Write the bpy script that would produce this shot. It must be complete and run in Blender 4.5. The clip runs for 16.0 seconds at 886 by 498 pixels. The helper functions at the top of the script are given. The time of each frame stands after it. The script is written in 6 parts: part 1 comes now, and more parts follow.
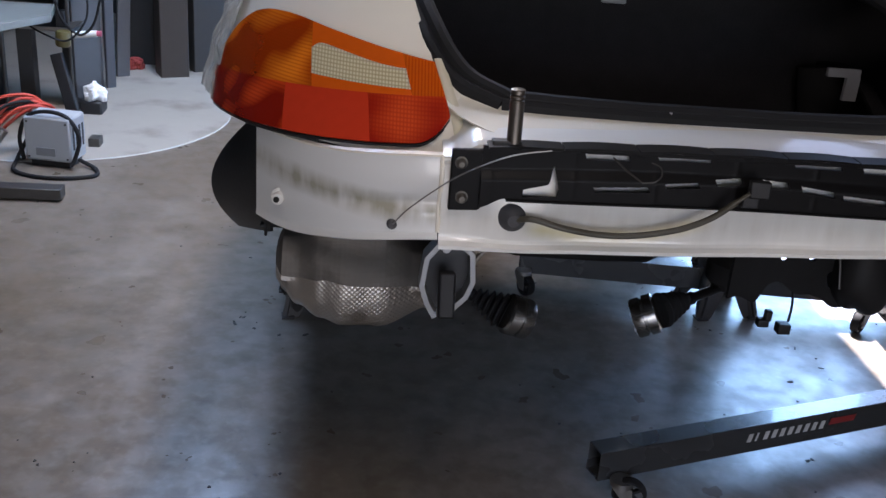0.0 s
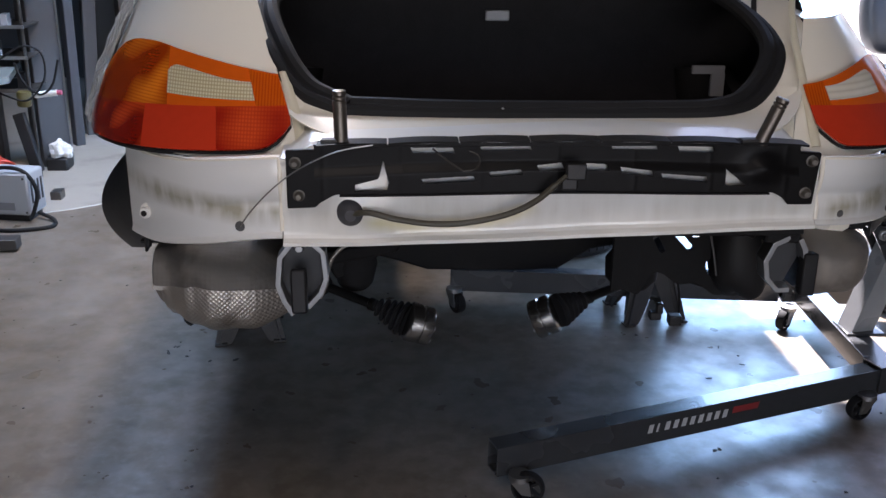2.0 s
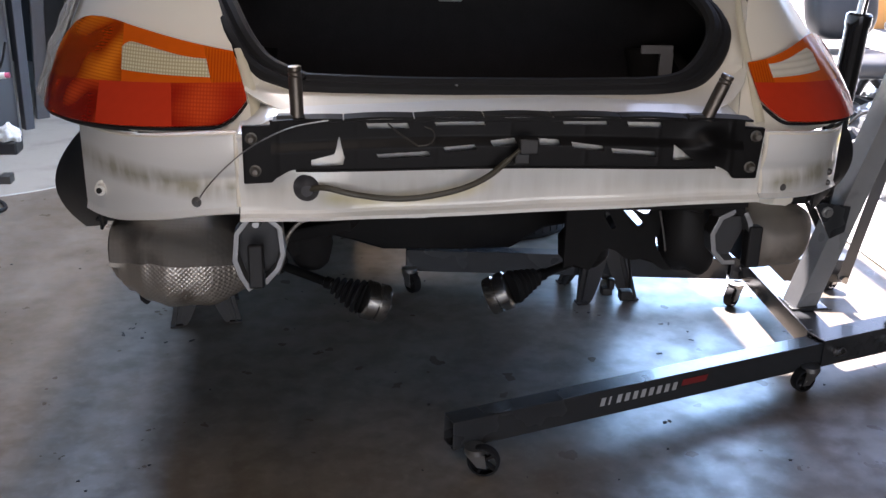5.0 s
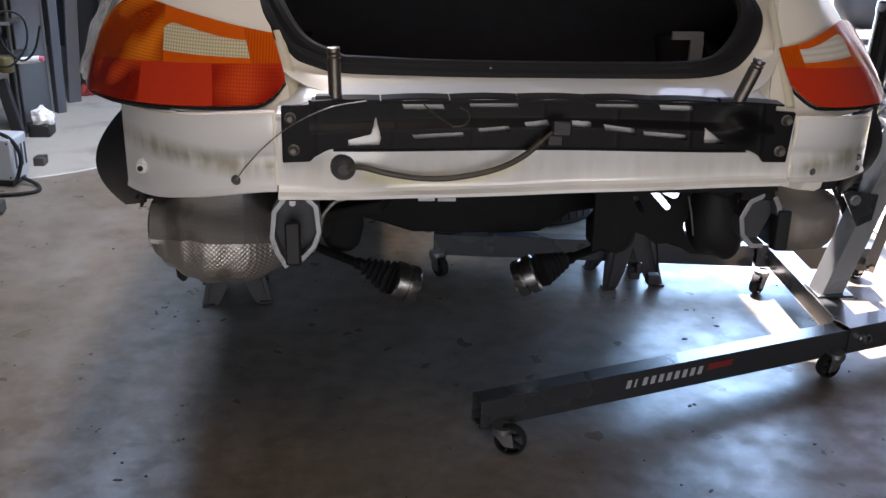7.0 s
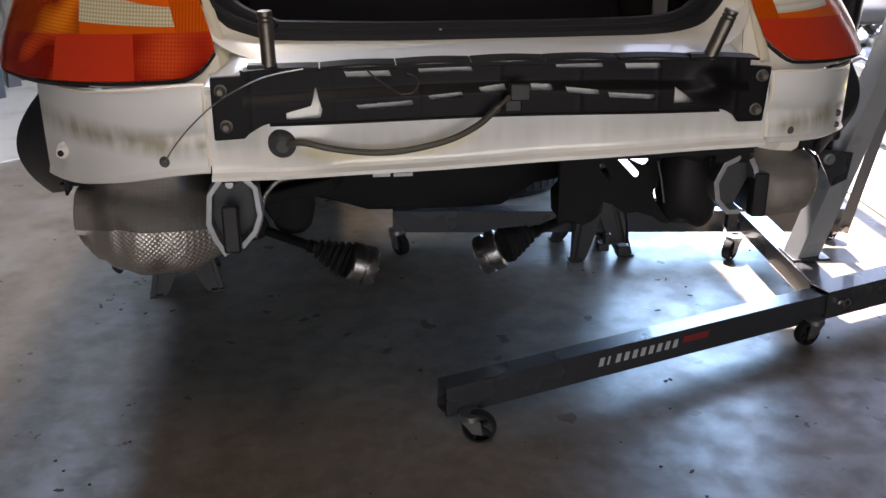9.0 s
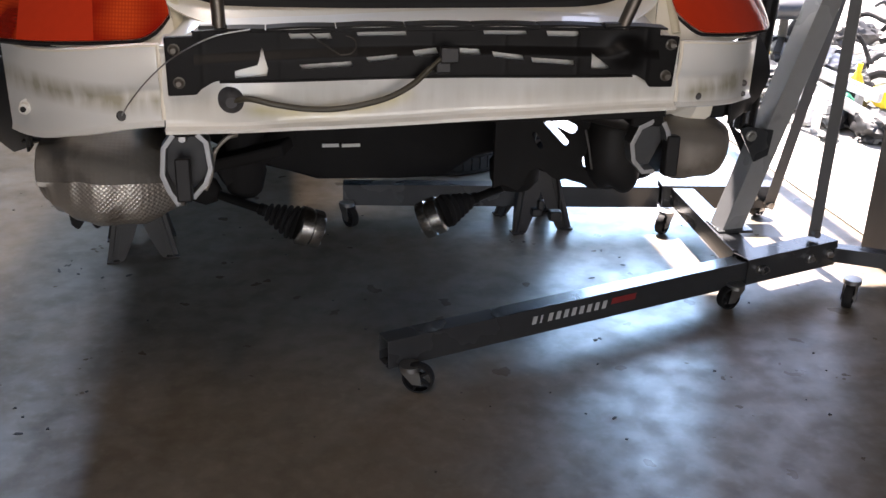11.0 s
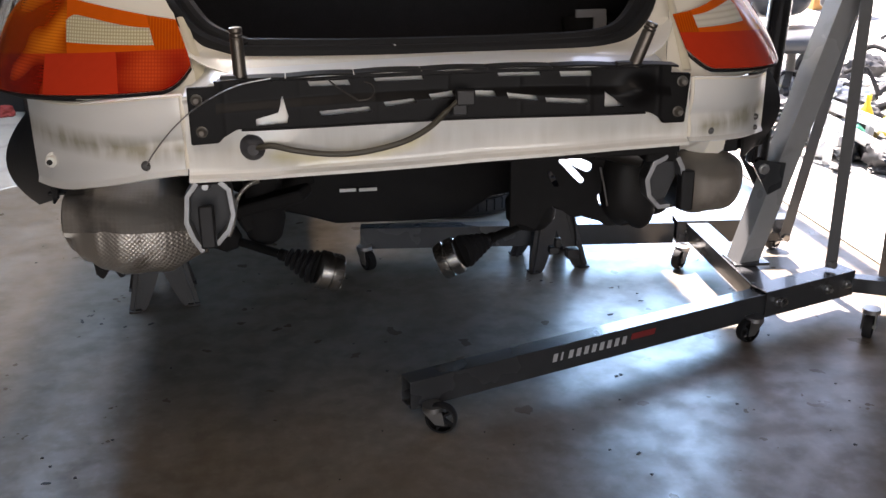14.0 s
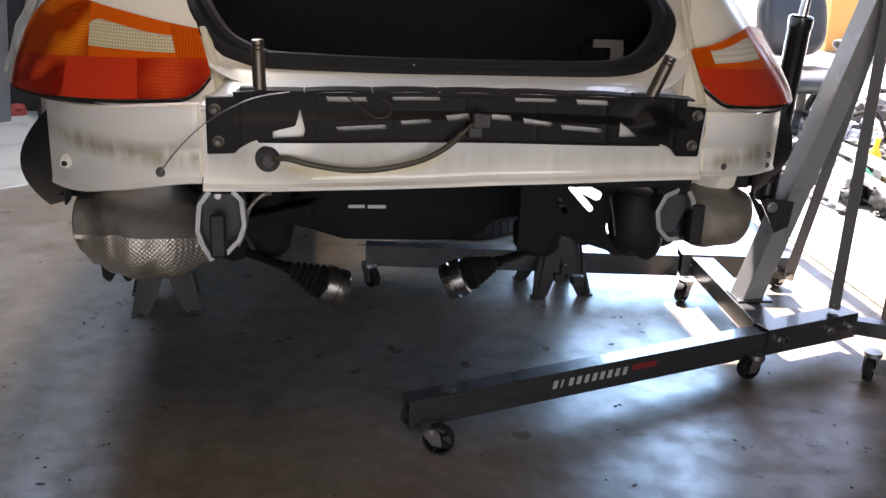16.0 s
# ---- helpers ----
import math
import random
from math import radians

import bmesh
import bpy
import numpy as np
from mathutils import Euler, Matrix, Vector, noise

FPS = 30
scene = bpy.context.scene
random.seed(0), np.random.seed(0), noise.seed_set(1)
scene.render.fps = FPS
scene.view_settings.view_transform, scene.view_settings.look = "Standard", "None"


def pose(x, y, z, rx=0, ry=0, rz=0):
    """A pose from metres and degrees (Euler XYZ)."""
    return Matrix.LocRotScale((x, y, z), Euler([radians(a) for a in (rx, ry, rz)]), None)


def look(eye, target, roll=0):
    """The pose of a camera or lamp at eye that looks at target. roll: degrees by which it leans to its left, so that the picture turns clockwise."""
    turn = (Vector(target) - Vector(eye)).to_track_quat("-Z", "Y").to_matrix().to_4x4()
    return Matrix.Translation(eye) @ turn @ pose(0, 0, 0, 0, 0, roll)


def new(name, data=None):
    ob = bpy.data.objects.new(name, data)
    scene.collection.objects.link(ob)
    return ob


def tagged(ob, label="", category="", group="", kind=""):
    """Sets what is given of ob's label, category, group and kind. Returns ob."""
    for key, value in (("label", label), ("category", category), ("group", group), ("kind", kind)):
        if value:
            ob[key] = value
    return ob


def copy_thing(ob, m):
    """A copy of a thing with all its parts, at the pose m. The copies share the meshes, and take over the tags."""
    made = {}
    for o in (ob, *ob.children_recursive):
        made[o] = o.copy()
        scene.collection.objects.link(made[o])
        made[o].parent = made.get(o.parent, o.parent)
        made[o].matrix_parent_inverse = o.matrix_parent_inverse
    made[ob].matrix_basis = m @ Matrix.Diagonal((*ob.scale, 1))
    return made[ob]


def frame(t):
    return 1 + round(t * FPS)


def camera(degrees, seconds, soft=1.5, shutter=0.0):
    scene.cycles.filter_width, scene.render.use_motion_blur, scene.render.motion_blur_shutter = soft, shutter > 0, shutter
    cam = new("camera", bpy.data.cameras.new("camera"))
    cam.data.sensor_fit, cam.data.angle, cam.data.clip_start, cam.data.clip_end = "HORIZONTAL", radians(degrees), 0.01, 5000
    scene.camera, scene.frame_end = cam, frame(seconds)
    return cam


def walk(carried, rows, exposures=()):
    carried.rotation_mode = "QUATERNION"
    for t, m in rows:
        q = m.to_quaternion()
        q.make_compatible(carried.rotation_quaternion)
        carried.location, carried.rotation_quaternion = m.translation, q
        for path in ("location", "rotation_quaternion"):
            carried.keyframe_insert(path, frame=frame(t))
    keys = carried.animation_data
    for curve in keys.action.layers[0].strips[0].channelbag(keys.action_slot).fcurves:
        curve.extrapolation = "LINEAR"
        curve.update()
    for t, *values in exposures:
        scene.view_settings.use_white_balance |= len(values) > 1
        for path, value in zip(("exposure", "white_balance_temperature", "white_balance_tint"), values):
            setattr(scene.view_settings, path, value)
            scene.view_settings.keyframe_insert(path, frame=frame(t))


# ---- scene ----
cam = camera(48.0, 16.0)
PATH = [
    (0, (-0.643, -1.619, 1.5), (-0.479, 0.211, 0.711), 4.7),
    (0.5, (-0.436, -1.714, 1.459), (-0.378, 0.148, 0.732), 2.4),
    (1, (-0.33, -1.758, 1.466), (-0.239, 0.116, 0.775), 1.5),
    (1.5, (-0.313, -1.76, 1.457), (-0.177, 0.113, 0.77), 1.4),
    (2, (-0.314, -1.775, 1.454), (-0.202, 0.097, 0.759), 0.7),
    (2.5, (-0.292, -1.774, 1.465), (-0.128, 0.092, 0.765), 0.5),
    (3, (-0.279, -1.777, 1.455), (-0.06, 0.085, 0.758), 0.8),
    (5.5, (-0.327, -1.828, 1.438), (-0.134, 0.027, 0.715), 1.6),
    (6, (-0.332, -1.842, 1.434), (-0.151, 0.012, 0.706), 1.8),
    (6.5, (-0.341, -1.85, 1.434), (-0.171, 0.003, 0.7), 1.6),
    (7, (-0.345, -1.855, 1.436), (-0.185, -0.003, 0.699), 1.5),
    (7.5, (-0.351, -1.845, 1.44), (-0.186, 0.007, 0.705), 1.5),
    (8, (-0.367, -1.799, 1.439), (-0.215, 0.052, 0.696), 1.4),
    (8.5, (-0.325, -1.738, 1.455), (-0.17, 0.107, 0.698), 0.3),
    (9, (-0.306, -1.706, 1.386), (-0.083, 0.12, 0.601), -0.0),
    (9.5, (-0.298, -1.808, 1.358), (-0.081, 0.002, 0.537), 0.1),
    (10, (-0.299, -1.872, 1.391), (-0.041, -0.062, 0.578), 1.9),
    (10.2, (-0.284, -1.878, 1.385), (-0.003, -0.069, 0.581), 2.4),
    (12.3, (-0.278, -1.911, 1.36), (0.022, -0.089, 0.592), -0.4),
    (12.5, (-0.288, -1.907, 1.364), (0.006, -0.08, 0.604), -0.5),
    (13, (-0.296, -1.915, 1.367), (-0.012, -0.077, 0.631), -0.6),
    (13.5, (-0.296, -1.915, 1.366), (-0.018, -0.07, 0.647), -0.6),
    (14, (-0.297, -1.92, 1.368), (-0.02, -0.07, 0.66), -0.5),
    (14.5, (-0.301, -1.919, 1.367), (-0.033, -0.065, 0.666), -0.1),
    (15, (-0.31, -1.919, 1.366), (-0.047, -0.064, 0.666), 0.5),
    (15.5, (-0.312, -1.92, 1.369), (-0.043, -0.062, 0.68), 1.7),
    (16, (-0.315, -1.922, 1.37), (-0.037, -0.058, 0.701), 2.5),
]
walk(cam, [(t, look(eye, target, roll)) for t, eye, target, roll in PATH], [(0.0, 2.92, 6220, 22), (1.0, 2.97, 6250, 22), (3.0, 2.98, 6400, 22), (5.5, 2.98, 6600, 22), (9.0, 3.03, 6900, 21), (12.5, 3.15, 7050, 21), (16.0, 3.12, 7000, 21)])

# ---- world and light ----
world = bpy.data.worlds.new("world")
scene.world = world
world.use_nodes = True
wn = world.node_tree
sky = wn.nodes.new("ShaderNodeTexSky")
sky.sky_type = 'NISHITA'
sky.sun_disc = False
sky.sun_elevation = radians(55)
sky.sun_rotation = radians(1)
wn.nodes["Background"].inputs[1].default_value = 0.08
wn.links.new(sky.outputs[0], wn.nodes["Background"].inputs[0])


def lamp(name, kind, energy, m, size=(1, 1), color=(1, 1, 1), angle=None):
    d = bpy.data.lights.new(name, kind)
    d.energy, d.color = energy, color
    if kind == 'AREA':
        d.shape, d.size, d.size_y = 'RECTANGLE', size[0], size[1]
    if angle is not None:
        d.angle = radians(angle)
    ob = new(name, d)
    ob.matrix_world = m
    return ob


SUN_FROM = Vector((math.cos(radians(55)) * math.sin(radians(1)), math.cos(radians(55)) * math.cos(radians(1)), math.sin(radians(55))))
lamp("sun", 'SUN', 5.0, look(SUN_FROM * 20, (0, 0, 0)), color=(1.0, 0.97, 0.93), angle=0.5)
# daylight lamps: unseen door behind the camera, the open east side, unseen skylight
lamp("door_daylight", 'AREA', 7.0, look((0.1, -4.9, 1.2), (0.1, 0, 0.85)), (3.2, 2.0), (1.0, 0.94, 0.85))
lamp("side_door_daylight", 'AREA', 46, look((1.95, 4.47, 1.2), (0.0, 4.47, 1.2)), (3.66, 2.2), (0.30, 0.62, 1.0))
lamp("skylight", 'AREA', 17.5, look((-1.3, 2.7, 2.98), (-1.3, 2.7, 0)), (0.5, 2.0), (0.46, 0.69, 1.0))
# two unseen warm ceiling lamps: a fill for the rear panel, one for floor shadows
for place, watts in (((-0.6, -1.6, 2.9), 2.9), ((-0.7, 2.4, 2.9), 10.5)):
    lamp("unseen_ceiling_lamp", 'AREA', watts, look(place, (place[0], place[1], 0)), (0.24, 1.3), (1.0, 0.92, 0.80))

# ---- materials ----
MATS = {}


def mat(name, color, rough=0.5, metal=0.0, var=0.12, scale=30.0, bump=0.0, bscale=120.0, coat=0.0, dirt=None, dirt_scale=3.0, dirt_at=0.6, spec=0.5, dirt_soft=0.14):
    """A surface of one base colour with grain at two sizes, a fine relief, and stains where dirt is given."""
    if name in MATS:
        return MATS[name]
    m = bpy.data.materials.new(name)
    m.use_nodes = True
    nt = m.node_tree
    b = nt.nodes["Principled BSDF"]
    b.inputs["Metallic"].default_value = metal
    b.inputs["Coat Weight"].default_value = coat
    b.inputs["Coat Roughness"].default_value = 0.06
    b.inputs["Specular IOR Level"].default_value = spec
    tc = nt.nodes.new("ShaderNodeTexCoord")

    def noise_node(sc, detail=5.0):
        n = nt.nodes.new("ShaderNodeTexNoise")
        n.inputs["Scale"].default_value, n.inputs["Detail"].default_value = sc, detail
        nt.links.new(tc.outputs["Object"], n.inputs["Vector"])
        return n

    def mix(fac, a, c):
        x = nt.nodes.new("ShaderNodeMix")
        x.data_type = 'RGBA'
        nt.links.new(fac, x.inputs[0])
        for sock, v in ((x.inputs[6], a), (x.inputs[7], c)):
            if isinstance(v, tuple):
                sock.default_value = (*v, 1)
            else:
                nt.links.new(v, sock)
        return x.outputs[2]

    fine, broad = noise_node(scale), noise_node(scale / 9.0, 3.0)
    lo, hi = tuple(c * (1 - var) for c in color), tuple(min(1, c * (1 + var)) for c in color)
    add = nt.nodes.new("ShaderNodeMath")
    add.operation = 'MULTIPLY_ADD'
    add.inputs[1].default_value, add.inputs[2].default_value = 0.5, 0.0
    nt.links.new(fine.outputs[0], add.inputs[0])
    add2 = nt.nodes.new("ShaderNodeMath")
    add2.operation = 'MULTIPLY_ADD'
    add2.inputs[1].default_value = 0.5
    nt.links.new(broad.outputs[0], add2.inputs[0])
    nt.links.new(add.outputs[0], add2.inputs[2])
    col = mix(add2.outputs[0], lo, hi)
    if dirt:
        dn = noise_node(dirt_scale, 8.0)
        ramp = nt.nodes.new("ShaderNodeValToRGB")
        ramp.color_ramp.elements[0].position, ramp.color_ramp.elements[1].position = dirt_at, min(1.0, dirt_at + dirt_soft)
        ramp.color_ramp.interpolation = 'EASE'
        nt.links.new(dn.outputs[0], ramp.inputs[0])
        col = mix(ramp.outputs[0], col, dirt)
    nt.links.new(col, b.inputs["Base Color"])
    rr = nt.nodes.new("ShaderNodeMapRange")
    rr.inputs[3].default_value, rr.inputs[4].default_value = max(0.02, rough * 0.75), min(1.0, rough * 1.25)
    nt.links.new(broad.outputs[0], rr.inputs[0])
    nt.links.new(rr.outputs[0], b.inputs["Roughness"])
    if bump:
        bn = noise_node(bscale, 6.0)
        bp = nt.nodes.new("ShaderNodeBump")
        bp.inputs["Strength"].default_value, bp.inputs["Distance"].default_value = bump, 0.004
        nt.links.new(bn.outputs[0], bp.inputs["Height"])
        nt.links.new(bp.outputs[0], b.inputs["Normal"])
    MATS[name] = m
    return m


WHITE = mat("white_paint", (0.84, 0.79, 0.68), 0.25, coat=0.6, var=0.04, scale=8)
PANEL = mat("dusty_white_paint", (0.72, 0.71, 0.67), 0.30, coat=0.5, var=0.05, scale=14, bump=0.05, dirt=(0.54, 0.49, 0.35), dirt_scale=7, dirt_at=0.62)


def streaks(m, color, z0, width, amount):
    """Run-down dirt smears in a band of heights."""
    nt = m.node_tree
    b = nt.nodes["Principled BSDF"]
    old = b.inputs["Base Color"].links[0].from_socket
    tc = nt.nodes.new("ShaderNodeTexCoord")
    mp = nt.nodes.new("ShaderNodeMapping")
    mp.inputs["Scale"].default_value = (42, 20, 5)
    n = nt.nodes.new("ShaderNodeTexNoise")
    n.inputs["Scale"].default_value, n.inputs["Detail"].default_value = 1.0, 4.0
    nt.links.new(tc.outputs["Object"], mp.inputs["Vector"])
    nt.links.new(mp.outputs[0], n.inputs["Vector"])
    sep = nt.nodes.new("ShaderNodeSeparateXYZ")
    nt.links.new(tc.outputs["Object"], sep.inputs[0])
    big = nt.nodes.new("ShaderNodeTexNoise")
    big.inputs["Scale"].default_value = 9.0
    nt.links.new(tc.outputs["Object"], big.inputs["Vector"])

    def math_node(op, a, c):
        x = nt.nodes.new("ShaderNodeMath")
        x.operation = op
        for i, v in enumerate((a, c)):
            if isinstance(v, float):
                x.inputs[i].default_value = v
            else:
                nt.links.new(v, x.inputs[i])
        return x.outputs[0]

    d = math_node('DIVIDE', math_node('ABSOLUTE', math_node('SUBTRACT', sep.outputs[2], z0), 0.0), width)
    band = math_node('MAXIMUM', math_node('SUBTRACT', 1.0, d), 0.0)
    ramp = nt.nodes.new("ShaderNodeValToRGB")
    ramp.color_ramp.elements[0].position, ramp.color_ramp.elements[1].position = 0.22, 0.70
    nt.links.new(n.outputs[0], ramp.inputs[0])
    ramp2 = nt.nodes.new("ShaderNodeValToRGB")
    ramp2.color_ramp.elements[0].position, ramp2.color_ramp.elements[1].position = 0.22, 0.46
    nt.links.new(big.outputs[0], ramp2.inputs[0])
    fac = math_node('MULTIPLY', math_node('MULTIPLY', band, ramp.outputs[0]), math_node('MULTIPLY', ramp2.outputs[0], amount))
    x = nt.nodes.new("ShaderNodeMix")
    x.data_type = 'RGBA'
    nt.links.new(fac, x.inputs[0])
    nt.links.new(old, x.inputs[6])
    x.inputs[7].default_value = (*color, 1)
    nt.links.new(x.outputs[2], b.inputs["Base Color"])


CORNER = mat("streaked_white_paint", (0.70, 0.70, 0.68), 0.30, coat=0.4, var=0.05, scale=14, bump=0.05, dirt=(0.52, 0.49, 0.42), dirt_scale=6, dirt_at=0.64)
streaks(CORNER, (0.36, 0.34, 0.265), 0.868, 0.032, 1.45)
streaks(PANEL, (0.45, 0.42, 0.35), 0.868, 0.05, 0.5)


def run_stain(m, color, x0, z0, bend, wide, lo, hi):
    """A yellowish run along a sagging line x0, z0 with the given bend, between two x."""
    nt = m.node_tree
    b = nt.nodes["Principled BSDF"]
    old = b.inputs["Base Color"].links[0].from_socket
    tc = nt.nodes.new("ShaderNodeTexCoord")
    sep = nt.nodes.new("ShaderNodeSeparateXYZ")
    nt.links.new(tc.outputs["Object"], sep.inputs[0])

    def op(kind, a, c):
        x = nt.nodes.new("ShaderNodeMath")
        x.operation = kind
        x.use_clamp = kind == 'SUBTRACT' and isinstance(a, float) and a == 1.0
        for i, v in enumerate((a, c)):
            if isinstance(v, float):
                x.inputs[i].default_value = v
            else:
                nt.links.new(v, x.inputs[i])
        return x.outputs[0]

    dx = op('SUBTRACT', sep.outputs[0], x0)
    line = op('ADD', op('MULTIPLY', op('MULTIPLY', dx, dx), bend), z0)
    wob = nt.nodes.new("ShaderNodeTexNoise")
    wob.inputs["Scale"].default_value = 22.0
    nt.links.new(tc.outputs["Object"], wob.inputs["Vector"])
    d = op('ABSOLUTE', op('SUBTRACT', sep.outputs[2], line), 0.0)
    near = op('SUBTRACT', 1.0, op('DIVIDE', d, wide))
    side = op('SUBTRACT', 1.0, op('DIVIDE', op('ABSOLUTE', op('SUBTRACT', sep.outputs[0], (lo + hi) / 2), 0.0), (hi - lo) / 2))
    fac = op('MULTIPLY', op('MULTIPLY', near, op('MINIMUM', op('MULTIPLY', side, 4.0), 1.0)), wob.outputs[0])
    x = nt.nodes.new("ShaderNodeMix")
    x.data_type = 'RGBA'
    nt.links.new(fac, x.inputs[0])
    nt.links.new(old, x.inputs[6])
    x.inputs[7].default_value = (*color, 1)
    nt.links.new(x.outputs[2], b.inputs["Base Color"])


run_stain(PANEL, (0.55, 0.47, 0.10), -0.235, 0.842, 0.9, 0.022, -0.37, -0.02)
BLACK = mat("black_plastic", (0.012, 0.012, 0.013), 0.48, var=0.3, bump=0.15)
RUBBER = mat("black_rubber", (0.012, 0.012, 0.013), 0.7, var=0.3, bump=0.1, spec=0.25)
CARPET = mat("black_carpet", (0.030, 0.029, 0.031), 0.95, var=0.4, scale=200, bump=0.5, bscale=400, spec=0.1)
UNDER = mat("black_underbody", (0.017, 0.0163, 0.0165), 0.8, spec=0.12, var=0.4, scale=12, bump=0.4, bscale=40)
HOIST = mat("grey_crane_enamel", (0.033, 0.035, 0.038), 0.27, var=0.16, coat=0.40, scale=40, bump=0.06)
# crane enamel made paler on the mast to stand for the light on it
MAST_LIT = mat("lit_crane_enamel", (0.27, 0.275, 0.28), 0.28, var=0.14, coat=0.3, scale=30, bump=0.06, dirt=(0.10, 0.10, 0.10), dirt_scale=5, dirt_at=0.6)
ZINC = mat("zinc_plate", (0.43, 0.43, 0.425), 0.38, metal=1.0, var=0.1)
STEEL = mat("worn_steel", (0.30, 0.29, 0.28), 0.42, metal=1.0, var=0.25, bump=0.1)
DARKSTEEL = mat("dark_steel", (0.09, 0.085, 0.08), 0.45, metal=0.8, var=0.3, bump=0.15)
CONCRETE = mat("concrete", (0.151, 0.123, 0.098), 0.27, var=0.14, scale=9, bump=0.02, bscale=60, dirt=(0.146, 0.133, 0.114), dirt_scale=1.6, dirt_at=0.35, dirt_soft=0.5)
nt = CONCRETE.node_tree
pb = nt.nodes["Principled BSDF"]
ctc = nt.nodes.new("ShaderNodeTexCoord")
for sc, lo, hi, colr, amt in ((4.5, 0.20, 0.85, (0.252, 0.222, 0.186), 0.6), (1.3, 0.28, 0.78, (0.126, 0.091, 0.057), 0.85), (8.0, 0.44, 0.66, (0.098, 0.080, 0.054), 0.42), (14.0, 0.35, 0.85, (0.077, 0.067, 0.054), 0.5), (32.0, 0.48, 0.72, (0.308, 0.280, 0.239), 0.14), (45.0, 0.66, 0.76, (0.093, 0.087, 0.080), 0.5)):
    cn = nt.nodes.new("ShaderNodeTexNoise")
    cn.inputs["Scale"].default_value, cn.inputs["Detail"].default_value, cn.inputs["Distortion"].default_value = sc, (2.5 if sc < 10 else 5.0), 0.2
    nt.links.new(ctc.outputs["Object"], cn.inputs["Vector"])
    cr = nt.nodes.new("ShaderNodeMapRange")
    cr.interpolation_type = 'SMOOTHSTEP'
    for k, v in ((1, lo), (2, hi), (3, 0.0), (4, amt)):
        cr.inputs[k].default_value = v
    nt.links.new(cn.outputs[0], cr.inputs[0])
    cx = nt.nodes.new("ShaderNodeMix")
    cx.data_type = 'RGBA'
    nt.links.new(cr.outputs[0], cx.inputs[0])
    nt.links.new(pb.inputs["Base Color"].links[0].from_socket, cx.inputs[6])
    cx.inputs[7].default_value = (*colr, 1)
    nt.links.new(cx.outputs[2], pb.inputs["Base Color"])
rn = nt.nodes.new("ShaderNodeTexNoise")
rn.inputs["Scale"].default_value, rn.inputs["Detail"].default_value = 9.0, 3.0
nt.links.new(ctc.outputs["Object"], rn.inputs["Vector"])
rm = nt.nodes.new("ShaderNodeMapRange")
for k, v in ((1, 0.25), (2, 0.75), (3, 0.25), (4, 0.42)):
    rm.inputs[k].default_value = v
nt.links.new(rn.outputs[0], rm.inputs[0])
nt.links.new(rm.outputs[0], pb.inputs["Roughness"])
# worn patches of the sealer shine less
sn = nt.nodes.new("ShaderNodeTexNoise")
sn.inputs["Scale"].default_value, sn.inputs["Detail"].default_value = 13.0, 4.0
nt.links.new(ctc.outputs["Object"], sn.inputs["Vector"])
sm = nt.nodes.new("ShaderNodeMapRange")
sm.interpolation_type = 'SMOOTHSTEP'
for k, v in ((1, 0.36), (2, 0.64), (3, 0.26), (4, 0.70)):
    sm.inputs[k].default_value = v
nt.links.new(sn.outputs[0], sm.inputs[0])
nt.links.new(sm.outputs[0], pb.inputs["Specular IOR Level"])
DRIVE = mat("driveway", (0.34, 0.33, 0.31), 0.8, var=0.25, scale=9, bump=0.2)
STAND = mat("stand_enamel", (0.050, 0.048, 0.047), 0.55, spec=0.25, var=0.25, scale=20, bump=0.1)
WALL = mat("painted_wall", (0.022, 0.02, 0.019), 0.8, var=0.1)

# ---- building blocks ----


def thing(name, place=(0, 0, 0), label="", category="", group="", kind=""):
    ob = new(name)
    ob.empty_display_size = 0.05
    ob.location = place
    return tagged(ob, label, category, group, kind)


def part(name, bm, material, parent=None, label="", smooth=True, bevel=0.0, category="", kind="", group=""):
    """Links a bmesh as one mesh object under a thing or part, keeping world places."""
    me = bpy.data.meshes.new(name)
    bmesh.ops.recalc_face_normals(bm, faces=bm.faces)
    bm.to_mesh(me)
    bm.free()
    me.materials.append(material)
    ob = new(name, me)
    if parent is not None:
        ob.parent = parent
        up, m = parent, Matrix()
        while up is not None:
            m = up.matrix_parent_inverse @ up.matrix_basis @ m if up.parent else up.matrix_basis @ m
            up = up.parent
        ob.matrix_parent_inverse = m.inverted()
    if smooth:
        me.shade_smooth()
        me.set_sharp_from_angle(angle=radians(35))
    if bevel:
        bv = ob.modifiers.new("bevel", 'BEVEL')
        bv.width, bv.segments, bv.limit_method = bevel, 2, 'ANGLE'
    return tagged(ob, label, category, group, kind)


def box(bm, c, s, m=None):
    r = bmesh.ops.create_cube(bm, size=1.0, matrix=(m or Matrix()) @ Matrix.Translation(c) @ Matrix.Diagonal((*s, 1)))
    return r["verts"]


def along(p0, p1):
    d = Vector(p1) - Vector(p0)
    return Matrix.Translation(p0) @ d.to_track_quat('Z', 'Y').to_matrix().to_4x4(), d.length


def beam(bm, p0, p1, w, h, up=(0, 0, 1)):
    """A square bar from p0 to p1, w wide and h high."""
    a, b = Vector(p0), Vector(p1)
    y = (b - a).normalized()
    x = y.cross(Vector(up)).normalized()
    z = x.cross(y)
    m = Matrix((x, y, z)).transposed().to_4x4()
    m.translation = (a + b) / 2
    box(bm, (0, 0, 0), (w, (b - a).length, h), m)


